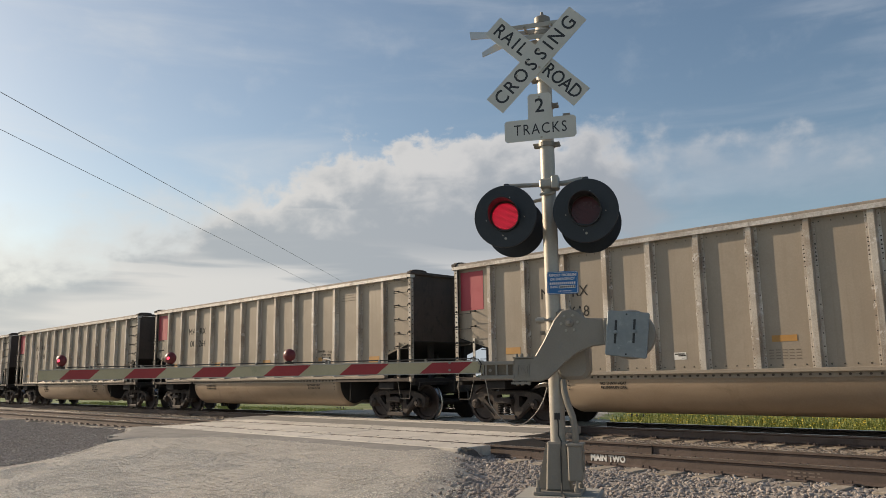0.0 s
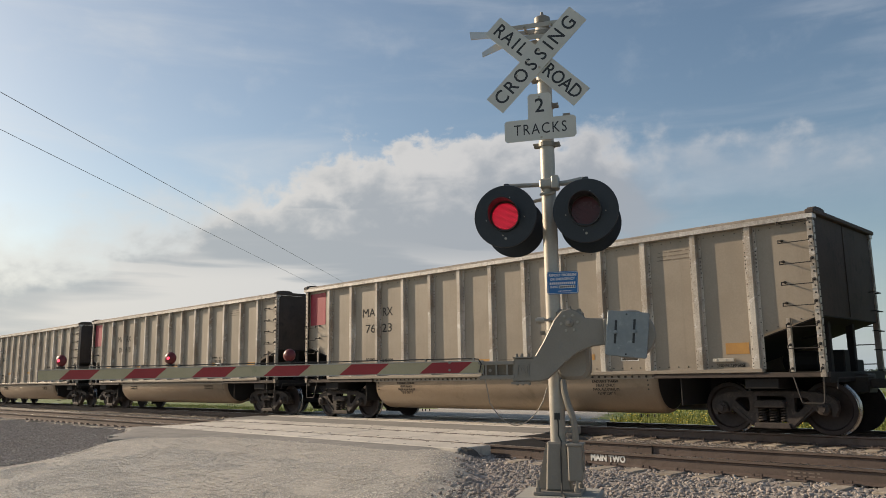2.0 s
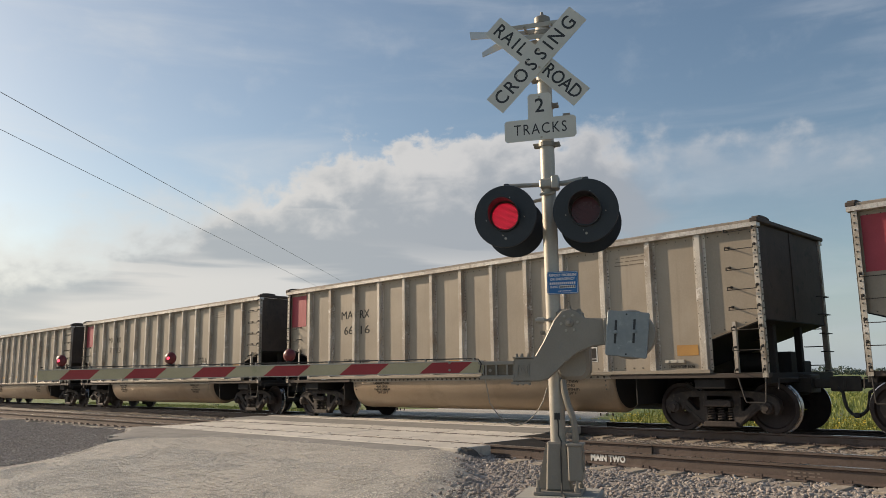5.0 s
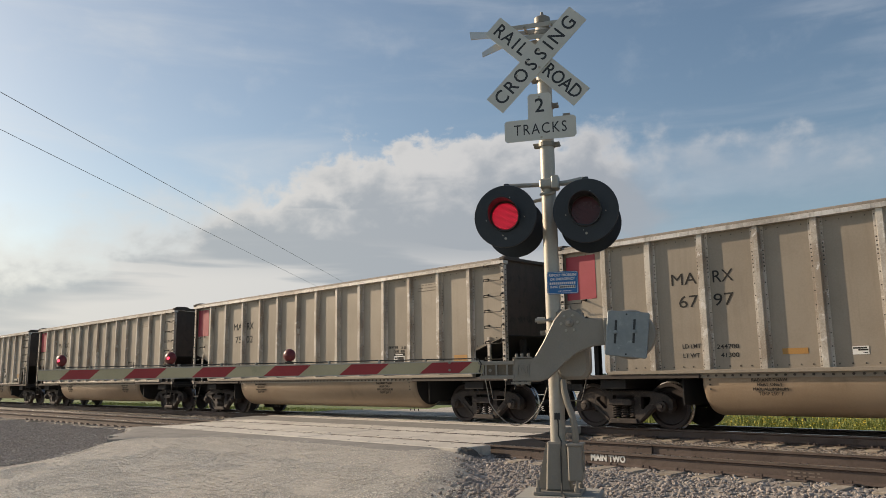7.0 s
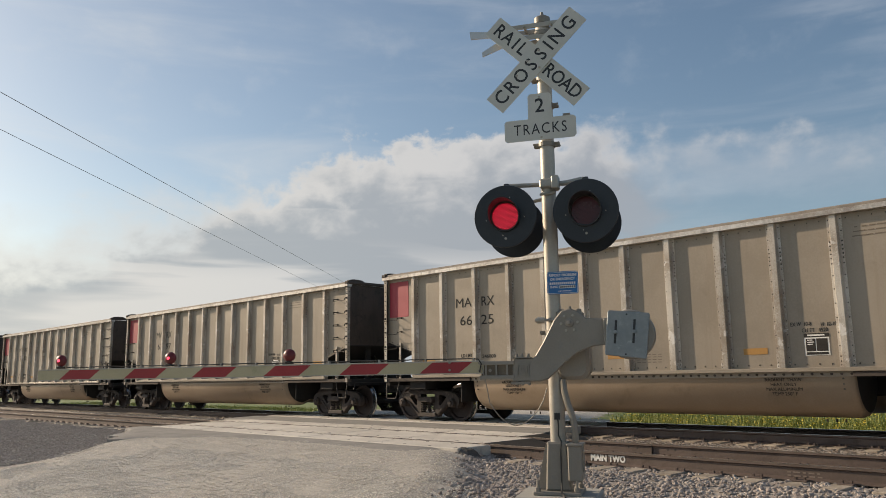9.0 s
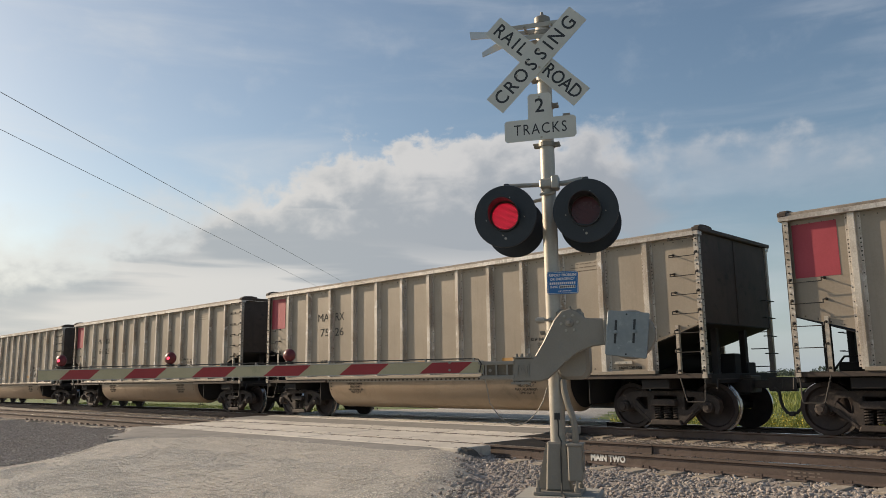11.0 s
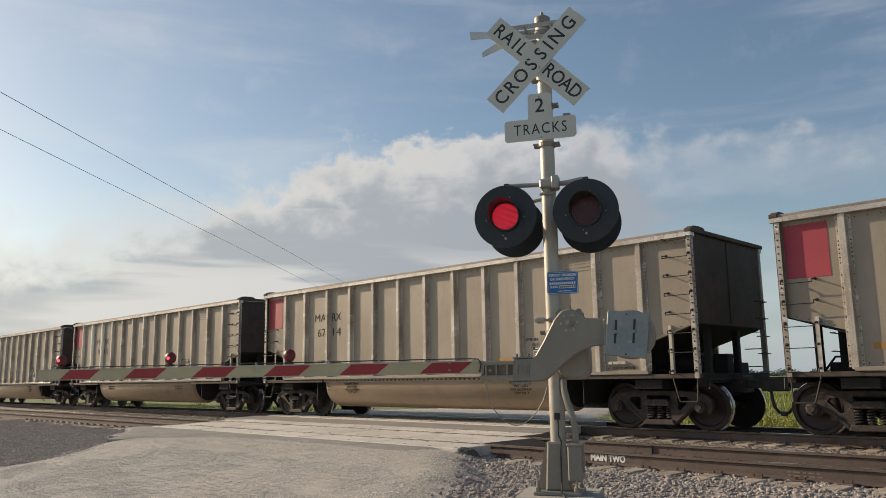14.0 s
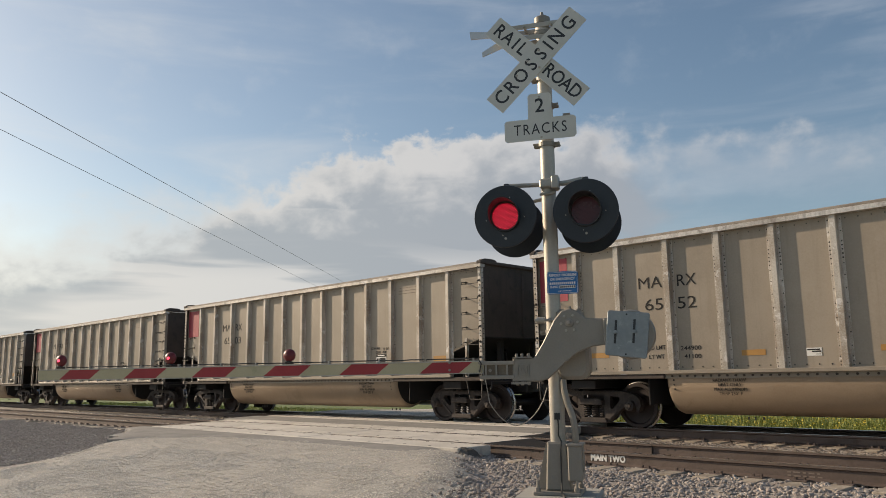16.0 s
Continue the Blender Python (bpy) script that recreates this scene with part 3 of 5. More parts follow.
# ---- the crossing ----
def build_crossing():
    deck = empty("crossing_deck", pose(0, 0, 0), "pale concrete panels between the rails of a road crossing", "level crossing")
    deck["kind"] = "structure"
    rows = [(-4.72, -3.95), (-3.76, -2.46), (-2.26, -1.50), (0.0, 0.75), (0.94, 2.24), (2.44, 3.15)]
    shared = {}
    for y0, y1 in rows:
        w = round(y1 - y0, 2)
        x = -8.42 - 0.32 * (y0 + 4.7)
        for i in range(5):
            if w not in shared:
                bm = bmesh.new()
                box(bm, -1.045, 1.045, -w / 2, w / 2, -0.16, 0.0, 0.012)
                for hx in (-0.88, -0.3, 0.3, 0.88):
                    for hy in (-w / 2 + 0.12, w / 2 - 0.12):
                        rod(bm, (hx, hy, -0.004), (hx, hy, 0.002), 0.028, seg=8, mi=1)
                shared[w] = part("panel", bm, [CONCRETE, IRON], deck)
                shared[w].matrix_basis = pose(x - 1.05 - i * 2.10, (y0 + y1) / 2, 0.0)
            else:
                again(shared[w], "panel", deck, pose(x - 1.05 - i * 2.10, (y0 + y1) / 2, 0.0 + 0.003 * ((i * 7) % 3 - 1)))
    # sloped steel plates at the ends of the panels between the rails
    for y0, y1, x in ((-3.76, -2.46, -8.72), (-2.26, -1.50, -9.2)):
        bm = bmesh.new()
        prism(bm, [(x, 0.0), (x + 0.5, -0.13), (x + 0.5, -0.145), (x, -0.02)], y0, y1, "y")
        part("deflector", bm, IRON, deck, "sloped steel deflector plate")
    # asphalt between and beside the tracks
    bm = bmesh.new()
    prism(bm, [(-9.35, -1.49), (-9.9, -0.01), (-21.6, -0.01), (-21.1, -1.49)], -0.15, -0.012, "z")
    part("asphalt_strip", bm, ASPHALT, deck, "worn grey asphalt between the tracks")
    # rough asphalt apron: a lumpy sheet that thins out into the gravel
    spine = [(-20.2, 0.30), (-19.0, 0.55), (-17.6, 1.3), (-16.4, 2.1), (-15.4, 1.5), (-14.2, 0.85), (-11.5, 0.65), (-9.6, 0.75), (-8.7, 0.80), (-8.3, 0.5)]
    bm = bmesh.new()
    rows = []
    for x in np.arange(-19.3, -8.38, 0.12):
        w = along(spine, x) * (1 + 0.18 * noise.noise(Vector((x * 1.7, 3, 0)))) + 0.05 * noise.noise(Vector((x * 6, 3, 0)))
        fall = min(1.0, max(0.0, (x + 9.0) / 1.1))
        row = []
        for j in range(9):
            t = j / 8
            y = (-4.73 if x < -8.42 else -3.98) - t * (w if x < -8.42 else w + 0.75)
            z = -0.008 - 0.02 * t ** 2 - 0.16 * fall ** 1.2 + 0.012 * noise.noise(Vector((x * 5, y * 5, 1))) * (0.3 + 3 * fall) * min(1, t * 4)
            z -= 0.035 * max(0.0, t - 0.85) / 0.15
            row.append(bm.verts.new((x, y, z)))
        rows.append(row)
    for p, q in zip(rows, rows[1:]):
        for j in range(8):
            bm.faces.new((p[j], p[j + 1], q[j + 1], q[j]))
    ends = bmesh.ops.extrude_face_region(bm, geom=bm.faces[:])
    bmesh.ops.translate(bm, vec=(0, 0, -0.10), verts=[v for v in ends["geom"] if isinstance(v, bmesh.types.BMVert)])
    bmesh.ops.recalc_face_normals(bm, faces=bm.faces)
    part("asphalt_apron", bm, ASPHALT, deck, "thin crumbling asphalt apron along the concrete panels", True)
    # crumbled heaps of asphalt against the ends of the panels, their shaded side painted dark
    for cx, cy, rx, ry, high, seed in ((-8.44, -4.56, 0.34, 0.26, 0.15, 1), (-8.20, -3.68, 0.24, 0.16, 0.13, 5), (-8.95, -2.05, 0.40, 0.30, 0.12, 9), (-9.35, -0.75, 0.50, 0.6, 0.12, 12)):
        bm = bmesh.new()
        rings = [[bm.verts.new((cx, cy, -0.19 + high * 1.25))]]
        for q in range(1, 9):
            ring = []
            for w in range(28):
                a = 2 * math.pi * w / 28
                reach = q / 8 * (1 + 0.22 * noise.noise(Vector((math.cos(a) * 1.6, math.sin(a) * 1.6, seed))))
                px, py = cx + rx * reach * math.cos(a), cy + ry * reach * math.sin(a)
                lump = 0.035 * noise.noise(Vector((px * 9, py * 9, seed))) + 0.02 * noise.noise(Vector((px * 24, py * 24, seed)))
                ring.append(bm.verts.new((px, py, -0.19 + high * 1.25 * (1 - (q / 8) ** 2.2) + lump * (1 if q < 8 else 0) - (0.03 if q == 8 else 0))))
            rings.append(ring)
        for w in range(28):
            bm.faces.new((rings[0][0], rings[1][w], rings[1][(w + 1) % 28]))
        for p, q in zip(rings[1:], rings[2:]):
            for w in range(28):
                bm.faces.new((p[w], q[w], q[(w + 1) % 28], p[(w + 1) % 28]))
        bm.faces.new(rings[-1][::-1])
        bmesh.ops.recalc_face_normals(bm, faces=bm.faces)
        part("asphalt_heap", bm, HEAP, deck, "crumbled heap of old asphalt, coloured dark for its shade")


build_crossing()


# ---- the train ----
PITCH, START, LENGTH, WIDTH = 16.18, -0.035, 14.585, 3.20
TRUCKS = (1.07, 13.43)
# centres and heights of the amber patches on newer and on older cars
PATCHES = {False: ((1.55, 1.48, 0.10), (4.74, 1.44, 0.10), (7.0, 1.45, 0.10), (9.82, 1.455, 0.11), (13.07, 1.52, 0.20)), True: ((1.68, 1.66, 0.15), (4.70, 1.665, 0.11), (7.73, 1.665, 0.11), (10.70, 1.665, 0.11), (13.0, 1.60, 0.16))}
POSTS = [1.07, 2.09, 3.19, 4.24, 5.25, 6.27, 7.28, 8.28, 9.295, 10.30, 11.32, 12.39, 13.44]
R_WHEEL = 0.457


def rivet(bm, x, y, z, r=0.014, mi=1):
    rod(bm, (x, y, z), (x, y - 0.010, z), r, r * 0.6, 6, mi)


def build_truck(parent, x):
    truck = new("truck")
    truck.parent = parent
    truck.matrix_basis = pose(x, WIDTH / 2, 0)
    tagged(truck, "cast steel truck with two wheelsets and coil springs")
    for s in (-1, 1):
        y0, y1 = (s * 1.02 - 0.07, s * 1.02 + 0.07)
        bm = bmesh.new()
        upper = [(0, 0.76), (0.50, 0.76), (0.78, 0.735), (0.98, 0.68), (1.10, 0.585), (1.115, 0.45), (1.06, 0.33), (1.005, 0.33), (1.005, 0.47), (0.96, 0.55), (0.82, 0.55), (0.775, 0.47), (0.775, 0.39), (0.73, 0.43), (0.66, 0.585), (0.615, 0.64), (0.40, 0.645), (0.25, 0.67), (0, 0.67)]
        lower = [(0.73, 0.43), (0.66, 0.585), (0.47, 0.40), (0.42, 0.39), (0.395, 0.42), (0.40, 0.645), (0.25, 0.67), (0.25, 0.205), (0, 0.205), (0, 0.10), (0.29, 0.10), (0.38, 0.15)]
        for k in (-1, 1):
            prism(bm, [(k * u, z) for u, z in upper], y0, y1, "y")
            prism(bm, [(k * u, z) for u, z in lower], y0 + 0.004, y1 - 0.004, "y")
            # ribs along the diagonals and over the axle boxes
            face = s * 1.02 + s * 0.07
            prism(bm, [(k * 0.70, 0.46), (k * 0.675, 0.485), (k * 0.345, 0.19), (k * 0.37, 0.165)], min(face - 0.004, face + s * 0.016), max(face - 0.004, face + s * 0.016), "y")
            prism(bm, [(k * 0.30, 0.75), (k * 0.30, 0.728), (k * 0.78, 0.708), (k * 0.95, 0.66), (k * 0.965, 0.675), (k * 0.78, 0.73)], min(face - 0.004, face + s * 0.016), max(face - 0.004, face + s * 0.016), "y")
        prism(bm, [(-0.34, 0.105), (0.34, 0.105), (0.30, 0.20), (-0.30, 0.20)], y0 - 0.05, y1 + 0.05, "y", 0.012)
        part("side_frame", bm, TRUCK, truck, smooth=False)
        bm = bmesh.new()
        for sx in (-0.2, 0.0, 0.2):
            pts = [(sx + 0.062 * math.cos(a), s * 1.03 + 0.062 * math.sin(a), 0.215 + 0.255 * a / (11 * math.pi)) for a in np.linspace(0, 11 * math.pi, 56)]
            pipe(bm, pts, 0.016, 5)
        part("spring", bm, TRUCK, truck, "rusty coil springs")
        for k in (-1, 1):
            bm = bmesh.new()
            lathe(bm, [(0.0, s * 0.20), (0.055, s * 0.20), (0.06, s * 0.17), (0.105, s * 0.15), (0.115, s * 0.02), (0.115, -s * 0.10)], "y", 14, (k * 0.89, s * 1.02, R_WHEEL))
            for j in range(3):
                a = j * 2.094 + 0.5
                rod(bm, (k * 0.89 + 0.065 * math.cos(a), s * 1.18, R_WHEEL + 0.065 * math.sin(a)), (k * 0.89 + 0.065 * math.cos(a), s * 1.205, R_WHEEL + 0.065 * math.sin(a)), 0.016, seg=6)
            part("bearing", bm, TRUCK, truck, "round axle bearing cap with bolts", True)
    bm = bmesh.new()
    prism(bm, [(-0.27, 0.47), (0.27, 0.47), (0.27, 0.56), (0.22, 0.60), (-0.22, 0.60), (-0.27, 0.56)], -1.22, 1.22, "y", 0.015)
    box(bm, -0.21, 0.21, -0.4, 0.4, 0.60, 0.72, 0.01)
    for k in (-1, 1):
        box(bm, k * 0.40 - 0.05, k * 0.40 + 0.05, -0.85, 0.85, 0.36, 0.46, 0.01)
    part("bolster", bm, TRUCK, truck)
    for k in (-1, 1):
        bm = bmesh.new()
        for s in (-1, 1):
            o, i = s * 0.825, s * 0.685
            d = (i - o)
            lathe(bm, [(0.10, o + d * 0.1), (0.12, o + d * 0.12), (0.13, o + d * 0.55), (0.36, o + d * 0.30), (0.385, o), (0.452, o), (0.457, o + d * 0.06)], "y", 36, (0, 0, 0), 0)
            lathe(bm, [(0.457, o + d * 0.06), (0.459, o + d * 0.72), (0.487, o + d * 0.80), (0.487, o + d * 0.96)], "y", 36, (0, 0, 0), 1)
            lathe(bm, [(0.487, o + d * 0.96), (0.40, i), (0.385, i), (0.14, i - d * 0.1), (0.10, i)], "y", 36, (0, 0, 0), 0)
            # cast-in marks let the turning be seen
            for j in range(4):
                a = j * math.pi / 2 + 0.3
                box(bm, -0.02, 0.02, min(o, o + d * 0.05) - 0.002, max(o, o + d * 0.05), 0.395, 0.435, m=pose(0, 0, 0, 0, math.degrees(a), 0))
        rod(bm, (0, -1.1, 0), (0, 1.1, 0), 0.085, seg=14)
        w = part("wheelset", bm, [WHEEL, TREAD], truck, "rusty wheels with polished treads on one axle", True)
        w.matrix_basis = pose(k * 0.89, 0, R_WHEEL)
    return truck


def tub_profile():
    """Outline of the near tub in y and z, from its outer top edge round under to its inner top edge."""
    pts = [(0.115, 1.10), (0.116, 1.03)]
    for i in range(1, 16):
        a = math.pi + math.pi * i / 16
        pts.append((0.735 + 0.62 * math.cos(a), 0.985 + 0.675 * math.sin(a)))
    return pts + [(1.355, 1.03), (1.355, 1.10)]


def build_car():
    car = empty("coal_car", pose(0, 0, 0), "tan aluminium coal hopper car with vertical posts and shade-darkened ends", "train car", "cars of the coal train")
    y_sheet = 0.105
    # side sheets, bay by bay, with the cut-up corners of the end bays
    edges = [START + 0.04] + POSTS + [LENGTH - 0.04]
    for i, (a, b) in enumerate(zip(edges, edges[1:])):
        bm = bmesh.new()
        if i == 0:
            prism(bm, [(a, 2.03), (b, 1.72), (b, 3.68), (a, 3.68)], y_sheet, y_sheet + 0.012, "y")
        elif i == len(POSTS):
            prism(bm, [(a, 1.72), (b, 2.03), (b, 3.68), (a, 3.68)], y_sheet, y_sheet + 0.012, "y")
        else:
            prism(bm, [(a, 1.14), (b, 1.14), (b, 3.68), (a, 3.68)], y_sheet, y_sheet + 0.012, "y")
        for x in np.arange(a + 0.18, b - 0.08, 0.2):
            rivet(bm, x, y_sheet, 3.605, 0.012)
            if 0 < i < len(POSTS):
                rivet(bm, x, y_sheet, 1.21, 0.015)
            else:
                t = (x - a) / (b - a)
                rivet(bm, x, y_sheet, (2.07 - 0.31 * t) if i == 0 else (1.76 + 0.31 * t), 0.013)
        part("side_sheet", bm, [CAR, RIVET], car)
    bm = bmesh.new()
    prism(bm, [(START + 0.04, 2.03), (POSTS[0], 1.72), (POSTS[0], 1.14), (POSTS[-1], 1.14), (POSTS[-1], 1.72), (LENGTH - 0.04, 2.03), (LENGTH - 0.04, 3.68), (START + 0.04, 3.68)], WIDTH - y_sheet - 0.012, WIDTH - y_sheet, "y")
    part("far_side_sheet", bm, CAR, car)
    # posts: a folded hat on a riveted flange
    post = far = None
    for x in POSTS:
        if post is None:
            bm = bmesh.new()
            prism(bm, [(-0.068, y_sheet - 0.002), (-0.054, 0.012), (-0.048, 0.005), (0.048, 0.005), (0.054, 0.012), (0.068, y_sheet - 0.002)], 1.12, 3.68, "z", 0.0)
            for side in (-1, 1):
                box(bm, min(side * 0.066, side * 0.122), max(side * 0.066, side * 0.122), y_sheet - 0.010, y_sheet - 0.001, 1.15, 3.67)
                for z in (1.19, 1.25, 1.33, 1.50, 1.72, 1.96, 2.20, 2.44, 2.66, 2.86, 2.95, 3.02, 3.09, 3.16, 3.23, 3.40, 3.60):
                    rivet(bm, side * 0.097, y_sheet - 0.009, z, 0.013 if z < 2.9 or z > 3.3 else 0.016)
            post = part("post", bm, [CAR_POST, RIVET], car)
            post.matrix_basis = pose(x, 0, 0)
            bm = bmesh.new()
            prism(bm, [(-0.075, -y_sheet + 0.002), (-0.055, -0.005), (0.055, -0.005), (0.075, -y_sheet + 0.002)], 1.12, 3.68, "z")
            far = part("far_post", bm, CAR_POST, car)
            far.matrix_basis = pose(x, WIDTH, 0)
        else:
            again(post, "post", car, pose(x, 0, 0))
            again(far, "far_post", car, pose(x, WIDTH, 0))
    # top chords
    for y0, y1 in ((-0.035, 0.125), (WIDTH - 0.125, WIDTH + 0.035)):
        bm = bmesh.new()
        out, into = (y0, y1) if y0 < 1 else (y1, y0)
        step = 0.03 if y0 < 1 else -0.03
        prism(bm, [(out, 3.675), (out, 3.752), (out + step * 0.3, 3.757), (into, 3.757), (into, 3.675)], START - 0.05, LENGTH + 0.02, "x")
        prism(bm, [(out + step * 0.5, 3.758), (out + step * 0.6, 3.795), (out + step * 1.6, 3.815), (into, 3.815), (into, 3.758)], START - 0.05, LENGTH + 0.02, "x", mi=1)
        part("top_chord", bm, [CAR_CAP, CAR_RIM], car, "scraped bare-metal top rail under a sooty rim")
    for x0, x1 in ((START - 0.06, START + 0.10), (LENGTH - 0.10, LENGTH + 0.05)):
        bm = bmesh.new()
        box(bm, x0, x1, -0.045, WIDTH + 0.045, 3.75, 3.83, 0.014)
        part("end_chord", bm, CAR_DARK, car, "end top rail in shade-dark paint")
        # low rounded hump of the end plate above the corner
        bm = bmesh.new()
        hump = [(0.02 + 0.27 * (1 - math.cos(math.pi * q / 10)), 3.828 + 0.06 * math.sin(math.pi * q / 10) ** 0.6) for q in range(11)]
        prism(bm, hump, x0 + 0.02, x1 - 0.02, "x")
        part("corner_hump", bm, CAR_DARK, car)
    # sills with their row of bolts
    for y0, y1 in ((0.0, 0.13), (WIDTH - 0.13, WIDTH)):
        bm = bmesh.new()
        box(bm, 1.05, LENGTH - 1.05, y0, y1, 1.085, 1.155, 0.008)
        if y0 == 0.0:
            box(bm, 2.9, 11.45, 0.085, 0.10, 1.0, 1.085)
            for x in np.arange(3.0, 11.4, 0.155):
                rod(bm, (x, 0.086, 1.045), (x, 0.062, 1.045), 0.022, seg=6, mi=1)
        part("side_sill", bm, [CAR, CAR_DARK], car)
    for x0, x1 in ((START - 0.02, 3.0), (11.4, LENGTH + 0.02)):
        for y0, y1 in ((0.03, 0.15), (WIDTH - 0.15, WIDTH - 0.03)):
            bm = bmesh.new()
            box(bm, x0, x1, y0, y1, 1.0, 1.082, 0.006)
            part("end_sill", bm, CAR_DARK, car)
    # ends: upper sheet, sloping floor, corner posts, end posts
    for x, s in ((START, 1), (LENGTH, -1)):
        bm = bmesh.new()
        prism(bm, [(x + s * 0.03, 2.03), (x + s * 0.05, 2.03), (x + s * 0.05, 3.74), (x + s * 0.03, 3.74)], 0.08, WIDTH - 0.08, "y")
        part("end_sheet", bm, CAR_DARK, car, "end sheet in shade-dark paint")
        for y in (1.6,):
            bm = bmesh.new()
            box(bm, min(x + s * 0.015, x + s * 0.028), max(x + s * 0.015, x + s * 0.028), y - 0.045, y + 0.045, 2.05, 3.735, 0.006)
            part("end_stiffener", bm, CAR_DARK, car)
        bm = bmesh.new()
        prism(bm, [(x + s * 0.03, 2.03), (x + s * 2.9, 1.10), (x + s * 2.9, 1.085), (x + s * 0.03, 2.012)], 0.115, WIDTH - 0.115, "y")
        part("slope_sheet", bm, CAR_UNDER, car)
        for y0, y1, st in ((0.0, 0.09, 1), (WIDTH - 0.09, WIDTH, -1)):
            bm = bmesh.new()
            box(bm, min(x, x + s * 0.10), max(x, x + s * 0.10), y0, y0 + 0.012 if st > 0 else y1, 1.0, 3.67, 0.003)
            box(bm, min(x, x + s * 0.012), max(x, x + s * 0.012), y0, y1, 1.0, 3.67)
            if st > 0:
                for z in np.arange(1.2, 3.6, 0.12):
                    rod(bm, (x + s * 0.05, 0.0, z), (x + s * 0.05, -0.016, z), 0.016, 0.012, 6, 1)
                    rod(bm, (x, 0.045, z + 0.05), (x - s * 0.014, 0.045, z + 0.05), 0.014, 0.010, 6, 1)
            part("corner_post", bm, [CAR_POST, IRON], car, "angle corner post with a row of rivets")
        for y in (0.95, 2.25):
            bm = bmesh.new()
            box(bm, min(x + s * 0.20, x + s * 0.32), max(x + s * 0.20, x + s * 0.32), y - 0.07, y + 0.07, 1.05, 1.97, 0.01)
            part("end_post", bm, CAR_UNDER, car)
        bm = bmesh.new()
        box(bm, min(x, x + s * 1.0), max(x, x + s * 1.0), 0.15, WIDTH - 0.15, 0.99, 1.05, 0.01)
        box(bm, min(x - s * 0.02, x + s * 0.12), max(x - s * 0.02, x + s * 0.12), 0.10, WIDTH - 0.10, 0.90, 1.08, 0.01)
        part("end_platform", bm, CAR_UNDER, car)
        # coupler
        bm = bmesh.new()
        box(bm, min(x, x - s * 0.55), max(x, x - s * 0.55), WIDTH / 2 - 0.08, WIDTH / 2 + 0.08, 0.79, 0.95, 0.02)
        prism(bm, [(x - s * 0.52, WIDTH / 2 - 0.16), (x - s * 0.80, WIDTH / 2 - 0.20), (x - s * 0.90, WIDTH / 2 - 0.05), (x - s * 0.80, WIDTH / 2 + 0.02), (x - s * 0.86, WIDTH / 2 + 0.18), (x - s * 0.60, WIDTH / 2 + 0.16)], 0.73, 1.0, "z", 0.02)
        box(bm, min(x + s * 0.3, x - s * 0.22), max(x + s * 0.3, x - s * 0.22), WIDTH / 2 - 0.25, WIDTH / 2 + 0.25, 0.70, 1.04, 0.02)
        part("coupler", bm, IRON, car, "greasy black knuckle coupler")
        if s > 0:
            yh = WIDTH / 2 - 0.34
            bm = bmesh.new()
            pipe(bm, [(-0.25, yh, 0.80), (-0.38, yh, 0.72), (-0.405, yh, 0.57), (-0.44, yh, 0.43), (-0.52, yh, 0.35), (-0.61, yh, 0.325), (-0.70, yh, 0.35), (-0.77, yh, 0.44), (-0.805, yh, 0.58), (-0.815, yh, 0.72), (-0.90, yh, 0.80)], 0.029, 8)
            box(bm, -0.665, -0.555, yh - 0.05, yh + 0.05, 0.285, 0.37, 0.015)
            part("air_hose", bm, RUBBER, car, "black rubber brake hose")
        # uncoupling lever and end rungs
        bm = bmesh.new()
        pipe(bm, [(x - s * 0.10, 0.15, 0.80), (x - s * 0.10, 0.2, 0.98), (x - s * 0.16, 0.9, 0.98), (x - s * 0.30, 1.4, 0.98)], 0.014, 6)
        part("uncoupling_lever", bm, IRON, car)
        for z in (1.10, 1.48, 1.84, 2.22, 2.58):
            bm = bmesh.new()
            pipe(bm, [(x, WIDTH - 0.10, z), (x - s * 0.10, WIDTH - 0.10, z), (x - s * 0.10, WIDTH - 0.52, z), (x, WIDTH - 0.52, z)], 0.011, 6)
            part("end_grab_iron", bm, IRON, car)
            bm = bmesh.new()
            pipe(bm, [(x + s * 0.08, WIDTH + 0.0, z + 0.12), (x + s * 0.08, WIDTH + 0.09, z + 0.12), (x + s * 0.5, WIDTH + 0.09, z + 0.12), (x + s * 0.5, WIDTH, z + 0.12)], 0.011, 6)
            part("side_grab_iron", bm, IRON, car)
        # side ladder
        zs = (1.08, 1.48, 1.84, 2.20, 2.56, 2.92, 3.29, 3.62) if s < 0 else (1.08, 1.48, 1.84, 2.22, 2.58)
        rung = None
        for z in zs:
            xa, xb = x + s * 0.06, x + s * (0.58 if z > 2.0 else 0.56)
            bm = bmesh.new()
            yb = y_sheet if z > 2.0 else 0.06
            pipe(bm, [(xa, 0.0, z + 0.065), (xa, -0.06, z + 0.05), (xa, -0.068, z), (xb, -0.068, z), (xb, -0.06, z + 0.05), (xb, yb, z + 0.065)], 0.0125, 6)
            for xe, ye in ((xa, 0.0), (xb, yb)):
                rod(bm, (xe, ye, z + 0.065), (xe, ye - 0.03, z + 0.065), 0.028, 0.022, 8)
            part("rung", bm, IRON, car, "bent black steel ladder rung")
        bm = bmesh.new()
        box(bm, min(x + s * 0.53, x + s * 0.60), max(x + s * 0.53, x + s * 0.60), 0.045, 0.06, 1.0, 2.0)
        box(bm, min(x + s * 0.53, x + s * 0.542), max(x + s * 0.53, x + s * 0.542), 0.045, 0.10, 1.0, 2.0)
        part("ladder_stile", bm, CAR_POST, car)
        bm = bmesh.new()
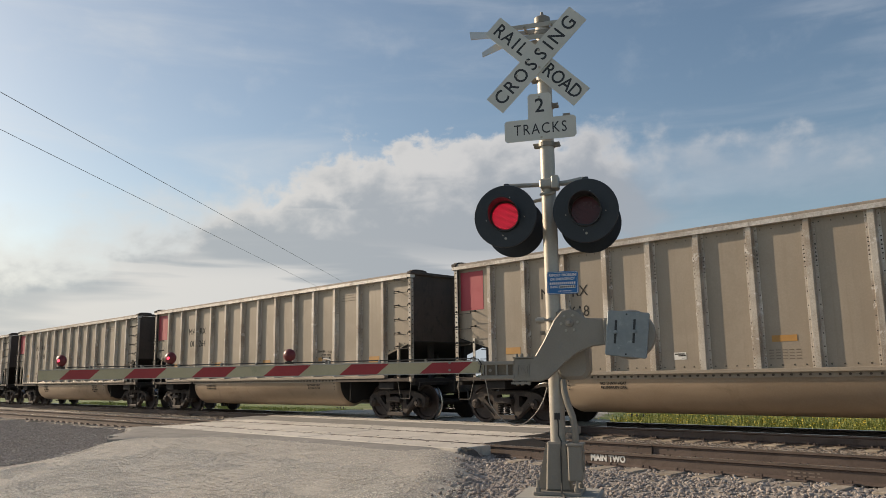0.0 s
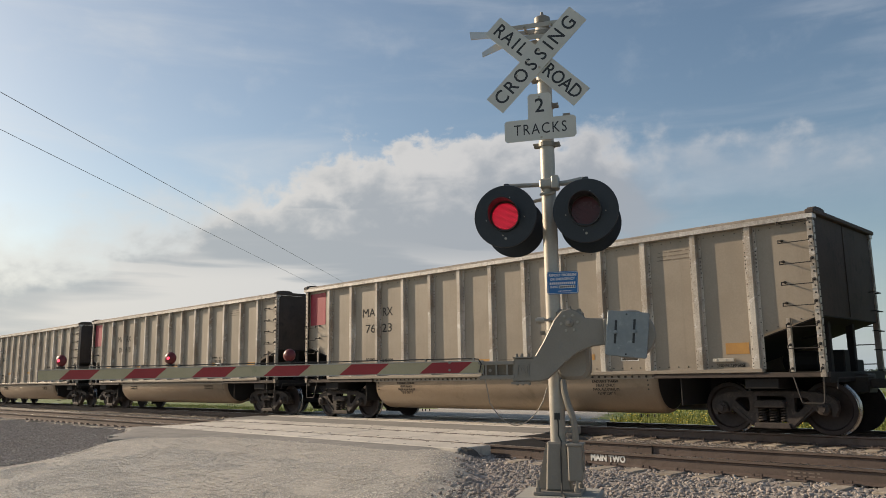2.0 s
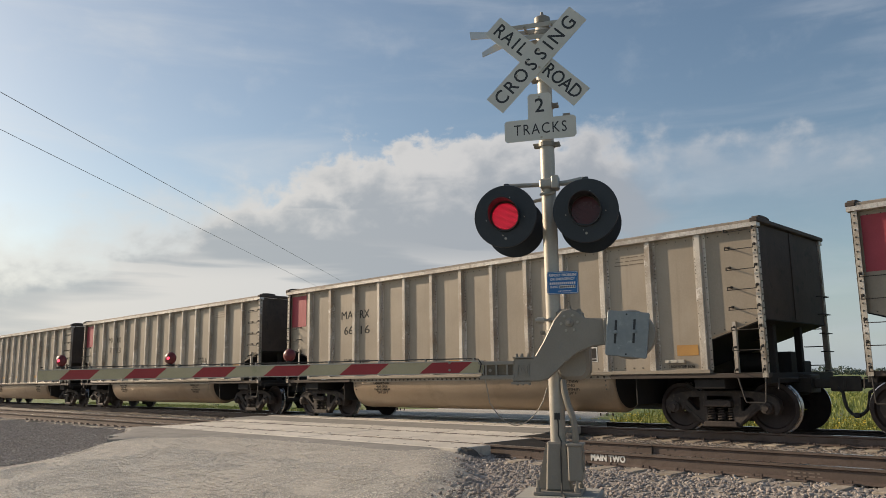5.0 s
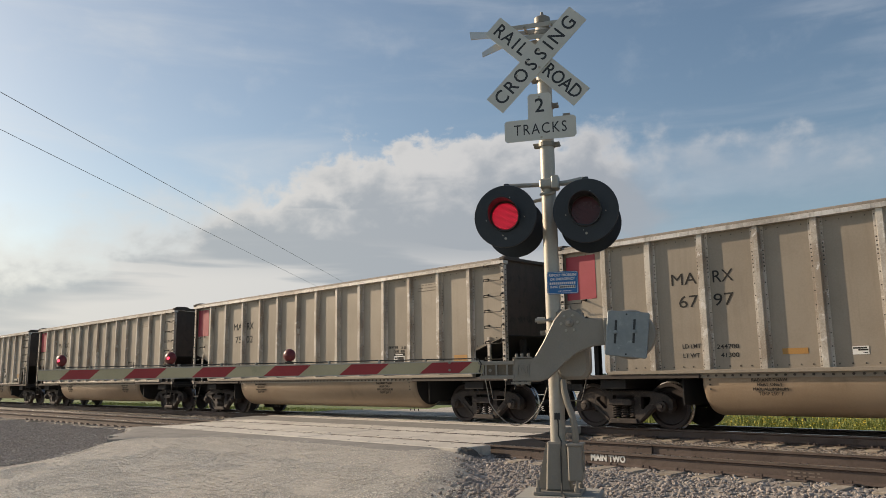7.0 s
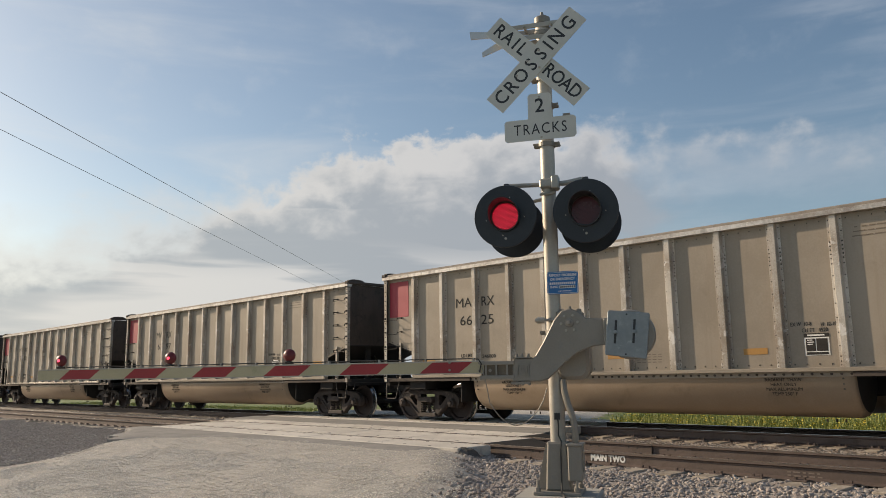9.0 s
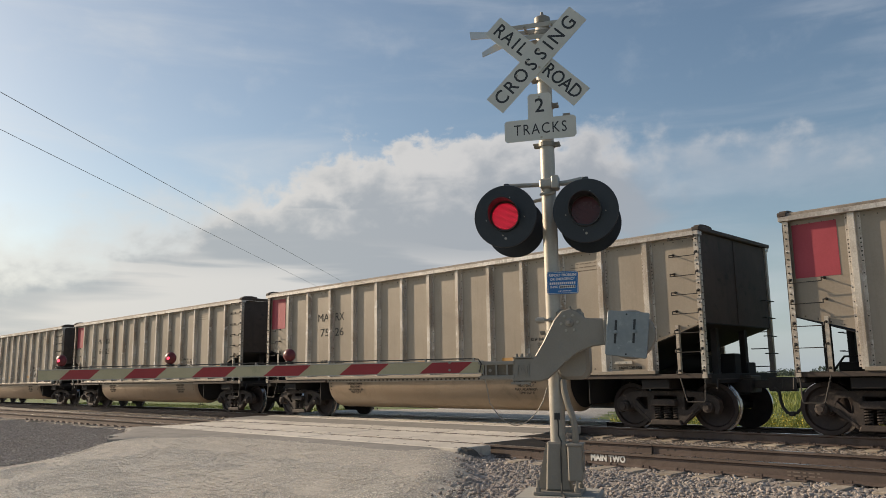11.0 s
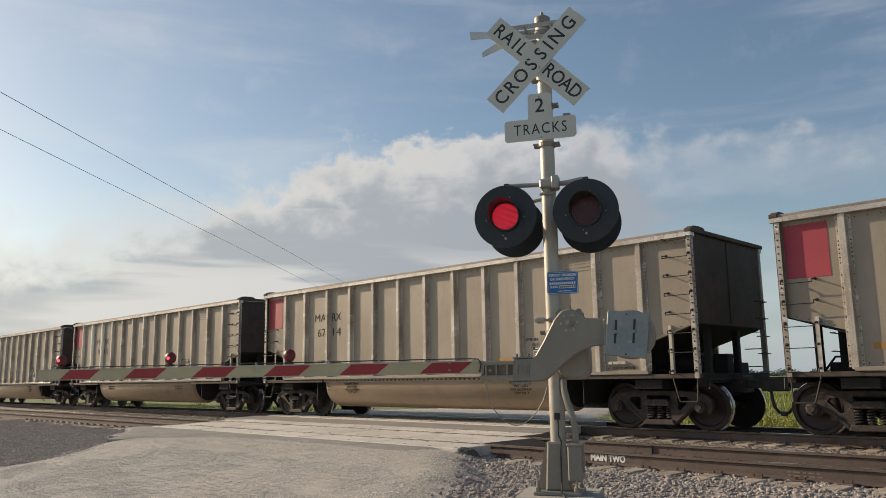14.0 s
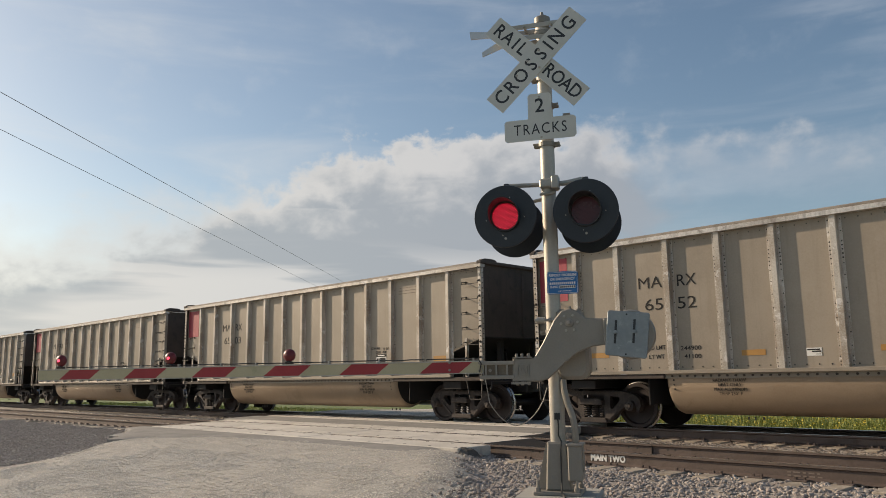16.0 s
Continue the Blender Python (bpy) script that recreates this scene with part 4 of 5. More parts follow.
        pipe(bm, [(x + s * 0.56, 0.04, 1.03), (x + s * 0.44, 0.02, 0.60), (x + s * 0.42, 0.02, 0.57), (x + s * 0.10, 0.02, 0.57), (x + s * 0.08, 0.02, 0.60), (x + s * 0.06, 0.04, 1.03)], 0.015, 6)
        part("sill_step", bm, IRON, car, "steel stirrup step")
        # brake gear on the platform
        bm = bmesh.new()
        if s < 0:
            lathe(bm, [(0.0, -0.32), (0.16, -0.30), (0.19, -0.22), (0.19, 0.22), (0.16, 0.30), (0.0, 0.32)], "x", 16, (x - 0.85, 1.35, 1.28))
            lathe(bm, [(0.0, -0.2), (0.12, -0.18), (0.14, -0.1), (0.14, 0.1), (0.12, 0.18), (0.0, 0.2)], "x", 14, (x - 0.62, 1.95, 1.24))
            box(bm, x - 0.55, x - 0.25, 1.75, 2.05, 1.05, 1.48, 0.02)
            box(bm, x - 0.45, x - 0.18, 2.2, 2.6, 1.05, 1.30, 0.02)
            pipe(bm, [(x - 0.4, 1.35, 1.46), (x - 0.4, 1.35, 1.70), (x - 0.6, 1.5, 1.75), (x - 0.9, 1.5, 1.70)], 0.025, 6)
        else:
            box(bm, 0.25, 0.7, 1.3, 1.9, 1.05, 1.25, 0.02)
            pipe(bm, [(0.1, 1.5, 1.1), (0.3, 1.5, 1.35), (0.9, 1.6, 1.35)], 0.022, 6)
        part("brake_gear", bm, CAR_UNDER, car, "brake cylinder, reservoir and pipes in shade-black")
    # tubs and centre sill
    prof = tub_profile()
    for k in (0, 1):
        bm = bmesh.new()
        rings = []
        for x, sink in ((2.98, 0.14), (3.02, 0.05), (3.10, 0.0), (11.28, 0.0), (11.36, 0.05), (11.40, 0.14)):
            rings.append([bm.verts.new((x, (y if k == 0 else WIDTH - y) + (0.74 - y if k == 0 else y - 0.74) * sink, z + (1.10 - z) * sink * 0.8)) for y, z in prof])
        for a, b in zip(rings, rings[1:]):
            for i in range(len(prof) - 1):
                bm.faces.new((a[i], a[i + 1], b[i + 1], b[i]))
        for ring in (rings[0], rings[-1]):
            bm.faces.new(ring).material_index = 1
        bmesh.ops.recalc_face_normals(bm, faces=bm.faces)
        part("tub", bm, [CAR_TUB, CAR_UNDER], car, "rounded tan bottom tub", True)
    bm = bmesh.new()
    rod(bm, (0, 0.055, 0), (0, 0, 0), 0.017, seg=6)
    bolt = None
    for x, y, z in [(x, 0.105 + (0.98 - z) * 0.12, z) for x in (3.16, 11.22) for z in (0.97, 0.88, 0.80)]:
        if bolt is None:
            bolt = part("bolt", bm, RIVET, car)
            bolt.matrix_basis = pose(x, y, z)
        else:
            again(bolt, "bolt", car, pose(x, y, z))
    for x in (4.35, 4.47, 4.62, 10.75, 10.9, 11.05):
        again(bolt, "bolt", car, pose(x, 0.60, 0.295, -90, 0, 0))
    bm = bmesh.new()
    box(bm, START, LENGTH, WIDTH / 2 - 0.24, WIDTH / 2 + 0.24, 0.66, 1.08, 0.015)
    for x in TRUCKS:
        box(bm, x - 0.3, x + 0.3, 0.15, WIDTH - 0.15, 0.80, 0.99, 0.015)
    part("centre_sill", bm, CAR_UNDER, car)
    # bulkheads over the trucks, in the black that stands for under-car shade
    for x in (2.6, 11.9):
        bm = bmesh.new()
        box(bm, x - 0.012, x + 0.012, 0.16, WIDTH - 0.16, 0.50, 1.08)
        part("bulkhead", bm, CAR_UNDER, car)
    for x in TRUCKS:
        build_truck(car, x)
    # painted patches and stencils common to all cars
    bm = bmesh.new()
    box(bm, 0.085, 0.815, y_sheet - 0.006, y_sheet - 0.002, 2.67, 3.60)
    part("red_panel", bm, RED, car, "faded red square painted on the end bay")
    bm = bmesh.new()
    box(bm, 5.645, 5.89, y_sheet - 0.006, y_sheet - 0.002, 1.35, 1.485)
    part("notice", bm, WHITE, car, "small white notice with dark bars")
    for j, (a, b) in enumerate(((5.655, 5.86), (5.73, 5.88), (5.80, 5.87))):
        bm = bmesh.new()
        z = (1.455, 1.423, 1.378)[j]
        box(bm, a, b, y_sheet - 0.008, y_sheet - 0.005, z - (0.012 if j < 2 else 0.005), z + (0.012 if j < 2 else 0.005))
        part("notice_bar", bm, BLACK, car)
    # stencilled data box
    bm = bmesh.new()
    box(bm, 10.665, 11.065, y_sheet - 0.006, y_sheet - 0.002, 1.355, 1.655)
    part("data_plate", bm, WHITE, car, "white-framed black data stencil")
    for a, b, c, d in ((10.69, 10.845, 1.425, 1.635), (10.86, 11.04, 1.425, 1.635), (10.665, 11.065, 1.66, 1.725), (10.69, 11.04, 1.368, 1.41)):
        bm = bmesh.new()
        box(bm, a, b, y_sheet - 0.009, y_sheet - 0.005, c, d)
        part("data_field", bm, BLACK, car)
    for row in range(3):
        bm = bmesh.new()
        box(bm, 10.715, 10.80 + 0.02 * (row % 2), y_sheet - 0.011, y_sheet - 0.0085, 1.605 - row * 0.035, 1.62 - row * 0.035)
        part("data_bar", bm, WHITE, car)
    bm = bmesh.new()
    box(bm, 10.72, 11.0, y_sheet - 0.011, y_sheet - 0.0085, 1.68, 1.705)
    part("data_bar", bm, WHITE, car)
    y = y_sheet - 0.004
    writing("stencil", "EX W  10-8", BLACK, car, facing(10.63, y, 1.885), 0.095, span=0.34)
    writing("stencil", "H  12-10", BLACK, car, facing(11.08, y, 1.865), 0.095, span=0.25)
    writing("stencil", "CU FT   4520", BLACK, car, facing(10.85, y, 1.775), 0.095, span=0.42)
    writing("stencil", "2 INCH HI COMP SHOES", BLACK, car, facing(12.93, y, 1.215), 0.085, span=0.52)
    bm = bmesh.new()
    for row in range(3):
        for j in range(7):
            w = 0.07 + 0.03 * ((j * 5 + row * 3) % 4)
            box(bm, 11.62 + j * 0.115 - row * 0.02, 11.62 + j * 0.115 + w * 0.7, y - 0.001, y + 0.001, 3.42 - row * 0.075, 3.438 - row * 0.075)
    part("small_print", bm, FAINT, car, "faded small print")
    bm = bmesh.new()
    for row in range(4):
        for j in range(5):
            box(bm, 7.45 + j * 0.115, 7.45 + j * 0.115 + 0.08, y - 0.001, y + 0.001, 1.46 - row * 0.05, 1.475 - row * 0.05)
    part("small_print", bm, FAINT, car, "faded small print")
    # tool box at the far sill
    bm = bmesh.new()
    box(bm, 12.62, 13.02, 0.03, 0.09, 1.285, 1.35, 0.008)
    box(bm, 12.68, 12.72, 0.022, 0.04, 1.295, 1.34, 0.004)
    box(bm, 12.84, 12.88, 0.022, 0.04, 1.295, 1.34, 0.004)
    part("tag_holder", bm, ALU, car, "small bolted metal tag holder")
    return car


NUMBERS = {-3: ("75", "31"), -2: ("64", "18"), -1: ("00", "264"), 0: ("00", "618"), 1: ("76", "23"), 2: ("75", "13"), 3: ("66", "16"), 4: ("75", "02"), 5: ("67", "97"), 6: ("66", "25"), 7: ("75", "26"), 8: ("00", "515"), 9: ("67", "14"), 10: ("65", "03"), 11: ("65", "52")}
LIMITS = {0: ("244200", "41800"), 8: ("244300", "41700"), 9: ("244900", "41100"), 5: ("244700", "41300"), 10: ("245200", "40800"), 11: ("244900", "41100"), 6: ("246000", "40000")}
S0, V0, A0 = -12.913, -11.212, 0.01502


def place(t):
    return S0 + V0 * t + A0 * t * t


first = build_car()
cars = {}
for k in NUMBERS:
    cars[k] = first if k == -3 else copy_thing(first, pose(place(0) + k * PITCH, 0, 0))
first.matrix_basis = pose(place(0) - 3 * PITCH, 0, 0)
patch = {}
for k, (a, b) in NUMBERS.items():
    ys = 0.101
    old = a == "00"
    for words, x, z, w in (("MA", 2.775, 2.858, 0.52), ("RX", 3.55, 2.848, 0.395), (a, 2.85, 2.422, 0.39), (b, 3.54, 2.414, 0.385 if len(b) == 2 else 0.45)):
        writing("reporting_mark", words, BLACK, cars[k], facing(x, ys, z), 0.325, 1.0, 0.0, 0.0015, label="black stencilled marks", span=w)
    lim, wt = LIMITS.get(k, ("245000", "41000"))
    for words, x, z, w in (("LD LMT", 2.855, 1.59, 0.365), (lim, 3.56, 1.56, 0.415), ("LT WT", 2.84, 1.415, 0.33), (wt, 3.59, 1.405, 0.34)):
        writing("weight_mark", words, BLACK, cars[k], facing(x, ys, z), 0.115, 1.0, 0.001, 0.0015, label="black stencilled marks", span=w)
    for x, z, h in PATCHES[old]:
        if (old, h) not in patch:
            bm = bmesh.new()
            box(bm, -0.215, 0.215, -0.003, 0.001, -h / 2, h / 2)
            patch[old, h] = part("reflector", bm, ORANGE, cars[k], "dusty amber reflective patch")
            patch[old, h].matrix_basis = pose(x, 0.102, z)
        else:
            tagged(again(patch[old, h], "reflector", cars[k], pose(x, 0.102, z)), "dusty amber reflective patch")
    heat = "NO THAW HEAT\nALUMINUM CAR" if a == "00" else "RADIANT THAW\nHEAT ONLY\nMAX ALUMINUM\nTEMP 250\u00b0 F"
    for x in (4.25, 10.25):
        writing("heat_mark", heat, BLACK, cars[k], facing(x, 0.1205 if old else 0.1275, 0.875 if old else 0.835) @ pose(0, 0, 0, 8 if old else 12, 0, 0), 0.082, label="black stencilled marks")
# two posts of one car are newer, bare silver metal
for post in sorted((o for o in cars[8].children if o.name.startswith("post")), key=lambda o: o.matrix_basis.translation.x)[1:3]:
    post.material_slots[0].link = "OBJECT"
    post.material_slots[0].material = SIGNBACK
    tagged(post, "newer bare silver post")


# ---- the crossing signal ----
SIGNAL = pose(-4.40, -7.61, 0.02, 0, 0, 28)


def plate(bm, pts, y0, y1, bevel=0.0):
    return prism(bm, pts, y0, y1, "y", bevel)


def rounded(x0, x1, z0, z1, r, k=4):
    pts = []
    for cx, cz, a0 in ((x1 - r, z1 - r, 0), (x0 + r, z1 - r, 90), (x0 + r, z0 + r, 180), (x1 - r, z0 + r, 270)):
        pts += [(cx + r * math.cos(radians(a0 + 90 * i / k)), cz + r * math.sin(radians(a0 + 90 * i / k))) for i in range(k + 1)]
    return pts


def clamp_band(bm, z, r=0.074, ears=True):
    lathe(bm, [(r, z - 0.022), (r + 0.010, z - 0.022), (r + 0.010, z + 0.022), (r, z + 0.022)], "z", 20, (0.015, 0, 0))
    if ears:
        for s in (-1, 1):
            for d in (-0.018, 0.018):
                box(bm, 0.015 + s * (r + 0.025) - 0.028, 0.015 + s * (r + 0.025) + 0.028, d - 0.005, d + 0.005, z - 0.021, z + 0.021)
            rod(bm, (0.015 + s * (r + 0.045), -0.05, z), (0.015 + s * (r + 0.045), 0.05, z), 0.011, seg=6)


def build_signal():
    sig = empty("crossing_signal", SIGNAL, "railroad crossing signal mast with crossbuck, flashing lamps and lowered gate", "crossing signal")
    bm = bmesh.new()
    lathe(bm, [(0.071, 0.0), (0.071, 4.585)], "z", 28, (0.015, 0, 0))
    part("mast", bm, ALU, sig, "weathered aluminium mast", True)
    bm = bmesh.new()
    lathe(bm, [(0.072, 4.565), (0.081, 4.565), (0.081, 4.63), (0.052, 4.652), (0.018, 4.668), (0.014, 4.70), (0.0, 4.705)], "z", 28, (0.015, 0, 0))
    part("mast_cap", bm, GALV, sig, "dull grey pointed mast cap", True)
    # base casting, bolts and junction box
    bm = bmesh.new()
    lathe(bm, [(0.085, 0.03), (0.085, 0.46)], "z", 20, (0.015, 0, 0))
    plate(bm, [(-0.10, 0.03), (0.13, 0.03), (0.105, 0.46), (-0.075, 0.46)], -0.10, 0.10, 0.015)
    plate(bm, [(-0.19, 0.03), (-0.09, 0.03), (-0.07, 0.44), (-0.10, 0.44)], -0.02, 0.02)
    box(bm, -0.20, 0.23, -0.20, 0.20, 0.0, 0.03, 0.006)
    part("base", bm, GALV, sig, "grey cast mast base on a square flange")
    for x in (-0.16, 0.19):
        for y in (-0.16, 0.16):
            bm = bmesh.new()
            rod(bm, (x, y, -0.02), (x, y, 0.13), 0.014, seg=8)
            rod(bm, (x, y, 0.03), (x, y, 0.065), 0.028, seg=6)
            part("anchor_bolt", bm, GALV, sig)
    bm = bmesh.new()
    box(bm, 0.115, 0.245, -0.16, 0.06, 0.12, 0.44, 0.012)
    box(bm, 0.110, 0.255, -0.17, 0.07, 0.425, 0.45, 0.006)
    box(bm, 0.225, 0.252, -0.12, -0.08, 0.2, 0.43)
    part("junction_box", bm, GALV, sig, "grey steel junction box")
    bm = bmesh.new()
    pipe(bm, [(0.09, -0.06, 1.02), (0.10, -0.08, 0.92), (0.13, -0.09, 0.80), (0.17, -0.09, 0.68), (0.185, -0.08, 0.56), (0.185, -0.06, 0.44)], 0.03, 10)
    part("conduit", bm, GALV, sig, "bent grey conduit", True)
    bm = bmesh.new()
    pipe(bm, [(0.03, -0.078, 0.66), (0.035, -0.082, 0.60), (0.03, -0.082, 0.52), (0.055, -0.09, 0.47), (0.05, -0.118, 0.40), (0.05, -0.122, 0.1), (0.06, -0.2, 0.03), (0.10, -0.28, 0.0)], 0.007, 6)
    box(bm, 0.0, 0.05, -0.09, -0.06, 0.66, 0.72)
    part("ground_wire", bm, RUBBER, sig, "thin dark wire down the mast")
    # crossbuck
    cx, cz = -0.045, 4.155
    for name, a, y in (("crossing_blade", 45, -0.105), ("railroad_blade", -45, -0.09)):
        bm = bmesh.new()
        box(bm, -0.61, 0.61, -0.1143, 0.1143, -0.004, 0.004)
        blade = part(name, bm, SIGN, sig, "white crossbuck blade with black letters")
        blade.matrix_basis = facing(cx, y, cz, a)
    cross = [o for o in sig.children if o.name.startswith("crossing_blade")][0]
    rail = [o for o in sig.children if o.name.startswith("railroad_blade")][0]
    for i, ch in enumerate("CROSSING"):
        x = (-0.50, -0.36, -0.212, -0.065, 0.075, 0.185, 0.305, 0.475)[i]
        writing("letter", ch, LETTER, cross, pose(x, 0, 0.0045), 0.20, 0.90, 0.002, 0.001)
    for i, ch in enumerate("RAILROAD"):
        x = (-0.51, -0.39, -0.285, -0.195, 0.17, 0.29, 0.405, 0.52)[i]
        writing("letter", ch, LETTER, rail, pose(x, 0, 0.0045), 0.19, 0.88, 0.002, 0.001)
    for dx, dz in ((0.03, 0.10), (0.03, -0.08), (-0.20, -0.14), (-0.09, 0.0)):
        bm = bmesh.new()
        rod(bm, (cx + dx, -0.108, cz + dz), (cx + dx, -0.118, cz + dz), 0.014, 0.01, 8)
        part("bolt", bm, ALU, sig)
    # number of tracks plaque
    bm = bmesh.new()
    pts = [(-0.365, 3.335), (0.295, 3.335), (0.32, 3.36), (0.32, 3.53), (0.295, 3.555), (0.09, 3.555), (0.085, 3.79), (0.065, 3.81), (-0.125, 3.81), (-0.145, 3.79), (-0.145, 3.555), (-0.365, 3.555), (-0.385, 3.53), (-0.385, 3.36)]
    plate(bm, pts, -0.094, -0.088)
    plaque = part("track_plaque", bm, SIGN, sig, "white plaque naming the number of tracks")
    writing("letter", "2", LETTER, plaque, facing(-0.03, -0.095, 3.68), 0.20, 1.0, 0.002, 0.001)
    writing("letter", "TRACKS", LETTER, plaque, facing(-0.03, -0.095, 3.445), 0.155, 0.93, 0.0, 0.001, space=1.2, span=0.52)
    for dx, dz in ((-0.03, 3.775), (-0.02, 3.36)):
        bm = bmesh.new()
        rod(bm, (dx, -0.095, dz), (dx, -0.102, dz), 0.012, 0.009, 8)
        part("plaque_bolt", bm, ALU, plaque)
    bm = bmesh.new()
    box(bm, 0.195, 0.265, -0.10, -0.06, 3.556, 3.575)
    part("plaque_clip", bm, GALV, plaque)
    # clamps
    for z in (3.30, 3.70, 3.98, 4.46, 1.46):
        bm = bmesh.new()
        clamp_band(bm, z)
        part("clamp", bm, GALV, sig, "bolted pipe clamp")
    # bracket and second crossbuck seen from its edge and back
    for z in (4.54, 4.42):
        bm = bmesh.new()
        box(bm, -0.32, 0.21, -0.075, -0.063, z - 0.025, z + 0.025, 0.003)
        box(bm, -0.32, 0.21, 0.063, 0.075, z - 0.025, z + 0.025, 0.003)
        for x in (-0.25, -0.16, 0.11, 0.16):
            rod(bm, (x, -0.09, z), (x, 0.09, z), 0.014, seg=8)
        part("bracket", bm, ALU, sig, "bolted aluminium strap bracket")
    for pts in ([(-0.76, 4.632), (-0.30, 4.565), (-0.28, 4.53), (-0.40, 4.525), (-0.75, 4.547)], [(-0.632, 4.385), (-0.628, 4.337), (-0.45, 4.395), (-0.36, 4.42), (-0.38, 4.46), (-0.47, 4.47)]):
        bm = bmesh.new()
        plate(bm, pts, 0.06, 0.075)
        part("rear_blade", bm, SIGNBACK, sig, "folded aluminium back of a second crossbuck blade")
    # emergency notice
    bm = bmesh.new()
    plate(bm, rounded(-0.02, 0.272, 1.815, 2.028, 0.02), -0.094, -0.088)
    notice = part("emergency_sign", bm, BLUE, sig, "blue emergency notice with white writing")
    bm = bmesh.new()
    for a, b, c, d in ((-0.012, 0.264, 2.018, 2.021), (-0.012, 0.264, 1.822, 1.825), (-0.013, -0.010, 1.822, 2.021), (0.262, 0.265, 1.822, 2.021)):
        box(bm, a, b, -0.0955, -0.0935, c, d)
    for x in np.arange(0.005, 0.25, 0.019):
        box(bm, x, x + 0.013, -0.0965, -0.0935, 1.905, 1.927)
    box(bm, 0.095, 0.245, -0.0965, -0.0935, 1.868, 1.895)
    for x in np.arange(0.085, 0.20, 0.014):
        box(bm, x, x + 0.009, -0.0965, -0.0935, 1.838, 1.846)
    part("sign_bar", bm, WHITE, notice, "white bars and border")
    bm = bmesh.new()
    for x in np.arange(0.104, 0.236, 0.018):
        box(bm, x, x + 0.012, -0.0985, -0.096, 1.873, 1.890)
    part("sign_code", bm, LETTER, notice)
    writing("letter", "REPORT PROBLEM", WHITE, notice, facing(0.126, -0.0945, 1.992), 0.034, 0.92, 0.0008, 0.001)
    writing("letter", "OR EMERGENCY", WHITE, notice, facing(0.126, -0.0945, 1.955), 0.034, 0.92, 0.0008, 0.001)
    writing("letter", "X-ING", WHITE, notice, facing(0.045, -0.0945, 1.882), 0.030, 0.92, 0.0006, 0.001)
    # lamp crossarm
    bm = bmesh.new()
    pipe(bm, [(-0.37, -0.02, 2.915), (0.07, -0.02, 2.895)], 0.022, 10)
    pipe(bm, [(0.07, -0.02, 2.895), (0.20, -0.02, 2.90), (0.33, -0.02, 2.92), (0.40, -0.02, 2.92)], 0.026, 10)
    pipe(bm, [(-0.20, 0.06, 2.75), (0.05, 0.06, 2.79)], 0.018, 8)
    box(bm, -0.06, 0.11, -0.11, 0.10, 2.85, 2.94, 0.015)
    box(bm, 0.06, 0.13, -0.13, -0.02, 2.83, 2.96, 0.01)
    pipe(bm, [(-0.06, -0.08, 2.79), (0.015, -0.085, 2.79), (0.09, -0.08, 2.80)], 0.012, 6)
    part("crossarm", bm, ALU, sig, "aluminium crossarm with a junction casting", True)
    boards = {}
    for side, x in (("a", -0.365), ("b", 0.390)):
        for front, y, z in ((-1, -0.28, 2.558), (1, 0.30, 2.55)):
            xx = x if front < 0 else x - 0.015
            lamp = new("flashing_lamp")
            lamp.parent, lamp.matrix_basis = sig, pose(xx, y, z, 0, 0, 0 if front < 0 else 180)
            tagged(lamp, "round black signal lamp with a red lens and hood")
            bm = bmesh.new()
            lathe(bm, [(0.142, -0.006), (0.298, -0.006), (0.302, 0.0), (0.302, 0.006), (0.142, 0.006), (0.142, -0.006)], "y", 48)
            part("background", bm, DISC, lamp, smooth=True)
            bm = bmesh.new()
            # hood: a tube cut away below
            rings = []
            for i in range(33):
                a = math.pi * 2 * i / 32
                cut = 0.5 + 0.5 * math.sin(a)
                reach = 0.035 + 0.16 * cut ** 1.2
                rings.append([bm.verts.new((r * math.cos(a), yy, r * math.sin(a))) for r, yy in ((0.150, -0.004), (0.150, -reach), (0.143, -reach), (0.143, -0.004))])
            for p, q in zip(rings, rings[1:]):
                for j in range(3):
                    bm.faces.new((p[j], p[j + 1], q[j + 1], q[j]))
            part("hood", bm, DISC, lamp, smooth=True)
            bm = bmesh.new()
            lathe(bm, [(0.15, 0.006), (0.15, 0.10), (0.13, 0.24), (0.05, 0.28), (0.0, 0.28)], "y", 24)
            box(bm, -0.03, 0.03, 0.08, 0.20, 0.13, 0.34, 0.01)
            part("housing", bm, DISC, lamp, smooth=True)
            bm = bmesh.new()
            for a in (75, -5, 190, 262):
                rod(bm, (0.185 * math.cos(radians(a)), -0.006, 0.185 * math.sin(radians(a))), (0.185 * math.cos(radians(a)), -0.014, 0.185 * math.sin(radians(a))), 0.006, seg=6)
            rod(bm, (0.0, -0.006, -0.215), (0.0, -0.012, -0.215), 0.012, seg=8)
            part("screw", bm, ALU, lamp)
            bm = bmesh.new()
            lathe(bm, [(0.132, -0.010), (0.142, -0.012), (0.142, 0.004), (0.132, 0.004), (0.132, -0.010)], "y", 40)
            part("lens_ring", bm, IRON, lamp, smooth=True)
            # diode board: lit on one face, dark red on the other; it turns about its upright diameter
            bm = bmesh.new()
            lathe(bm, [(0.0, -0.003), (0.130, -0.003), (0.130, 0.0)], "y", 36, mi=0)
            lathe(bm, [(0.130, 0.0), (0.130, 0.003), (0.0, 0.003)], "y", 36, mi=1)
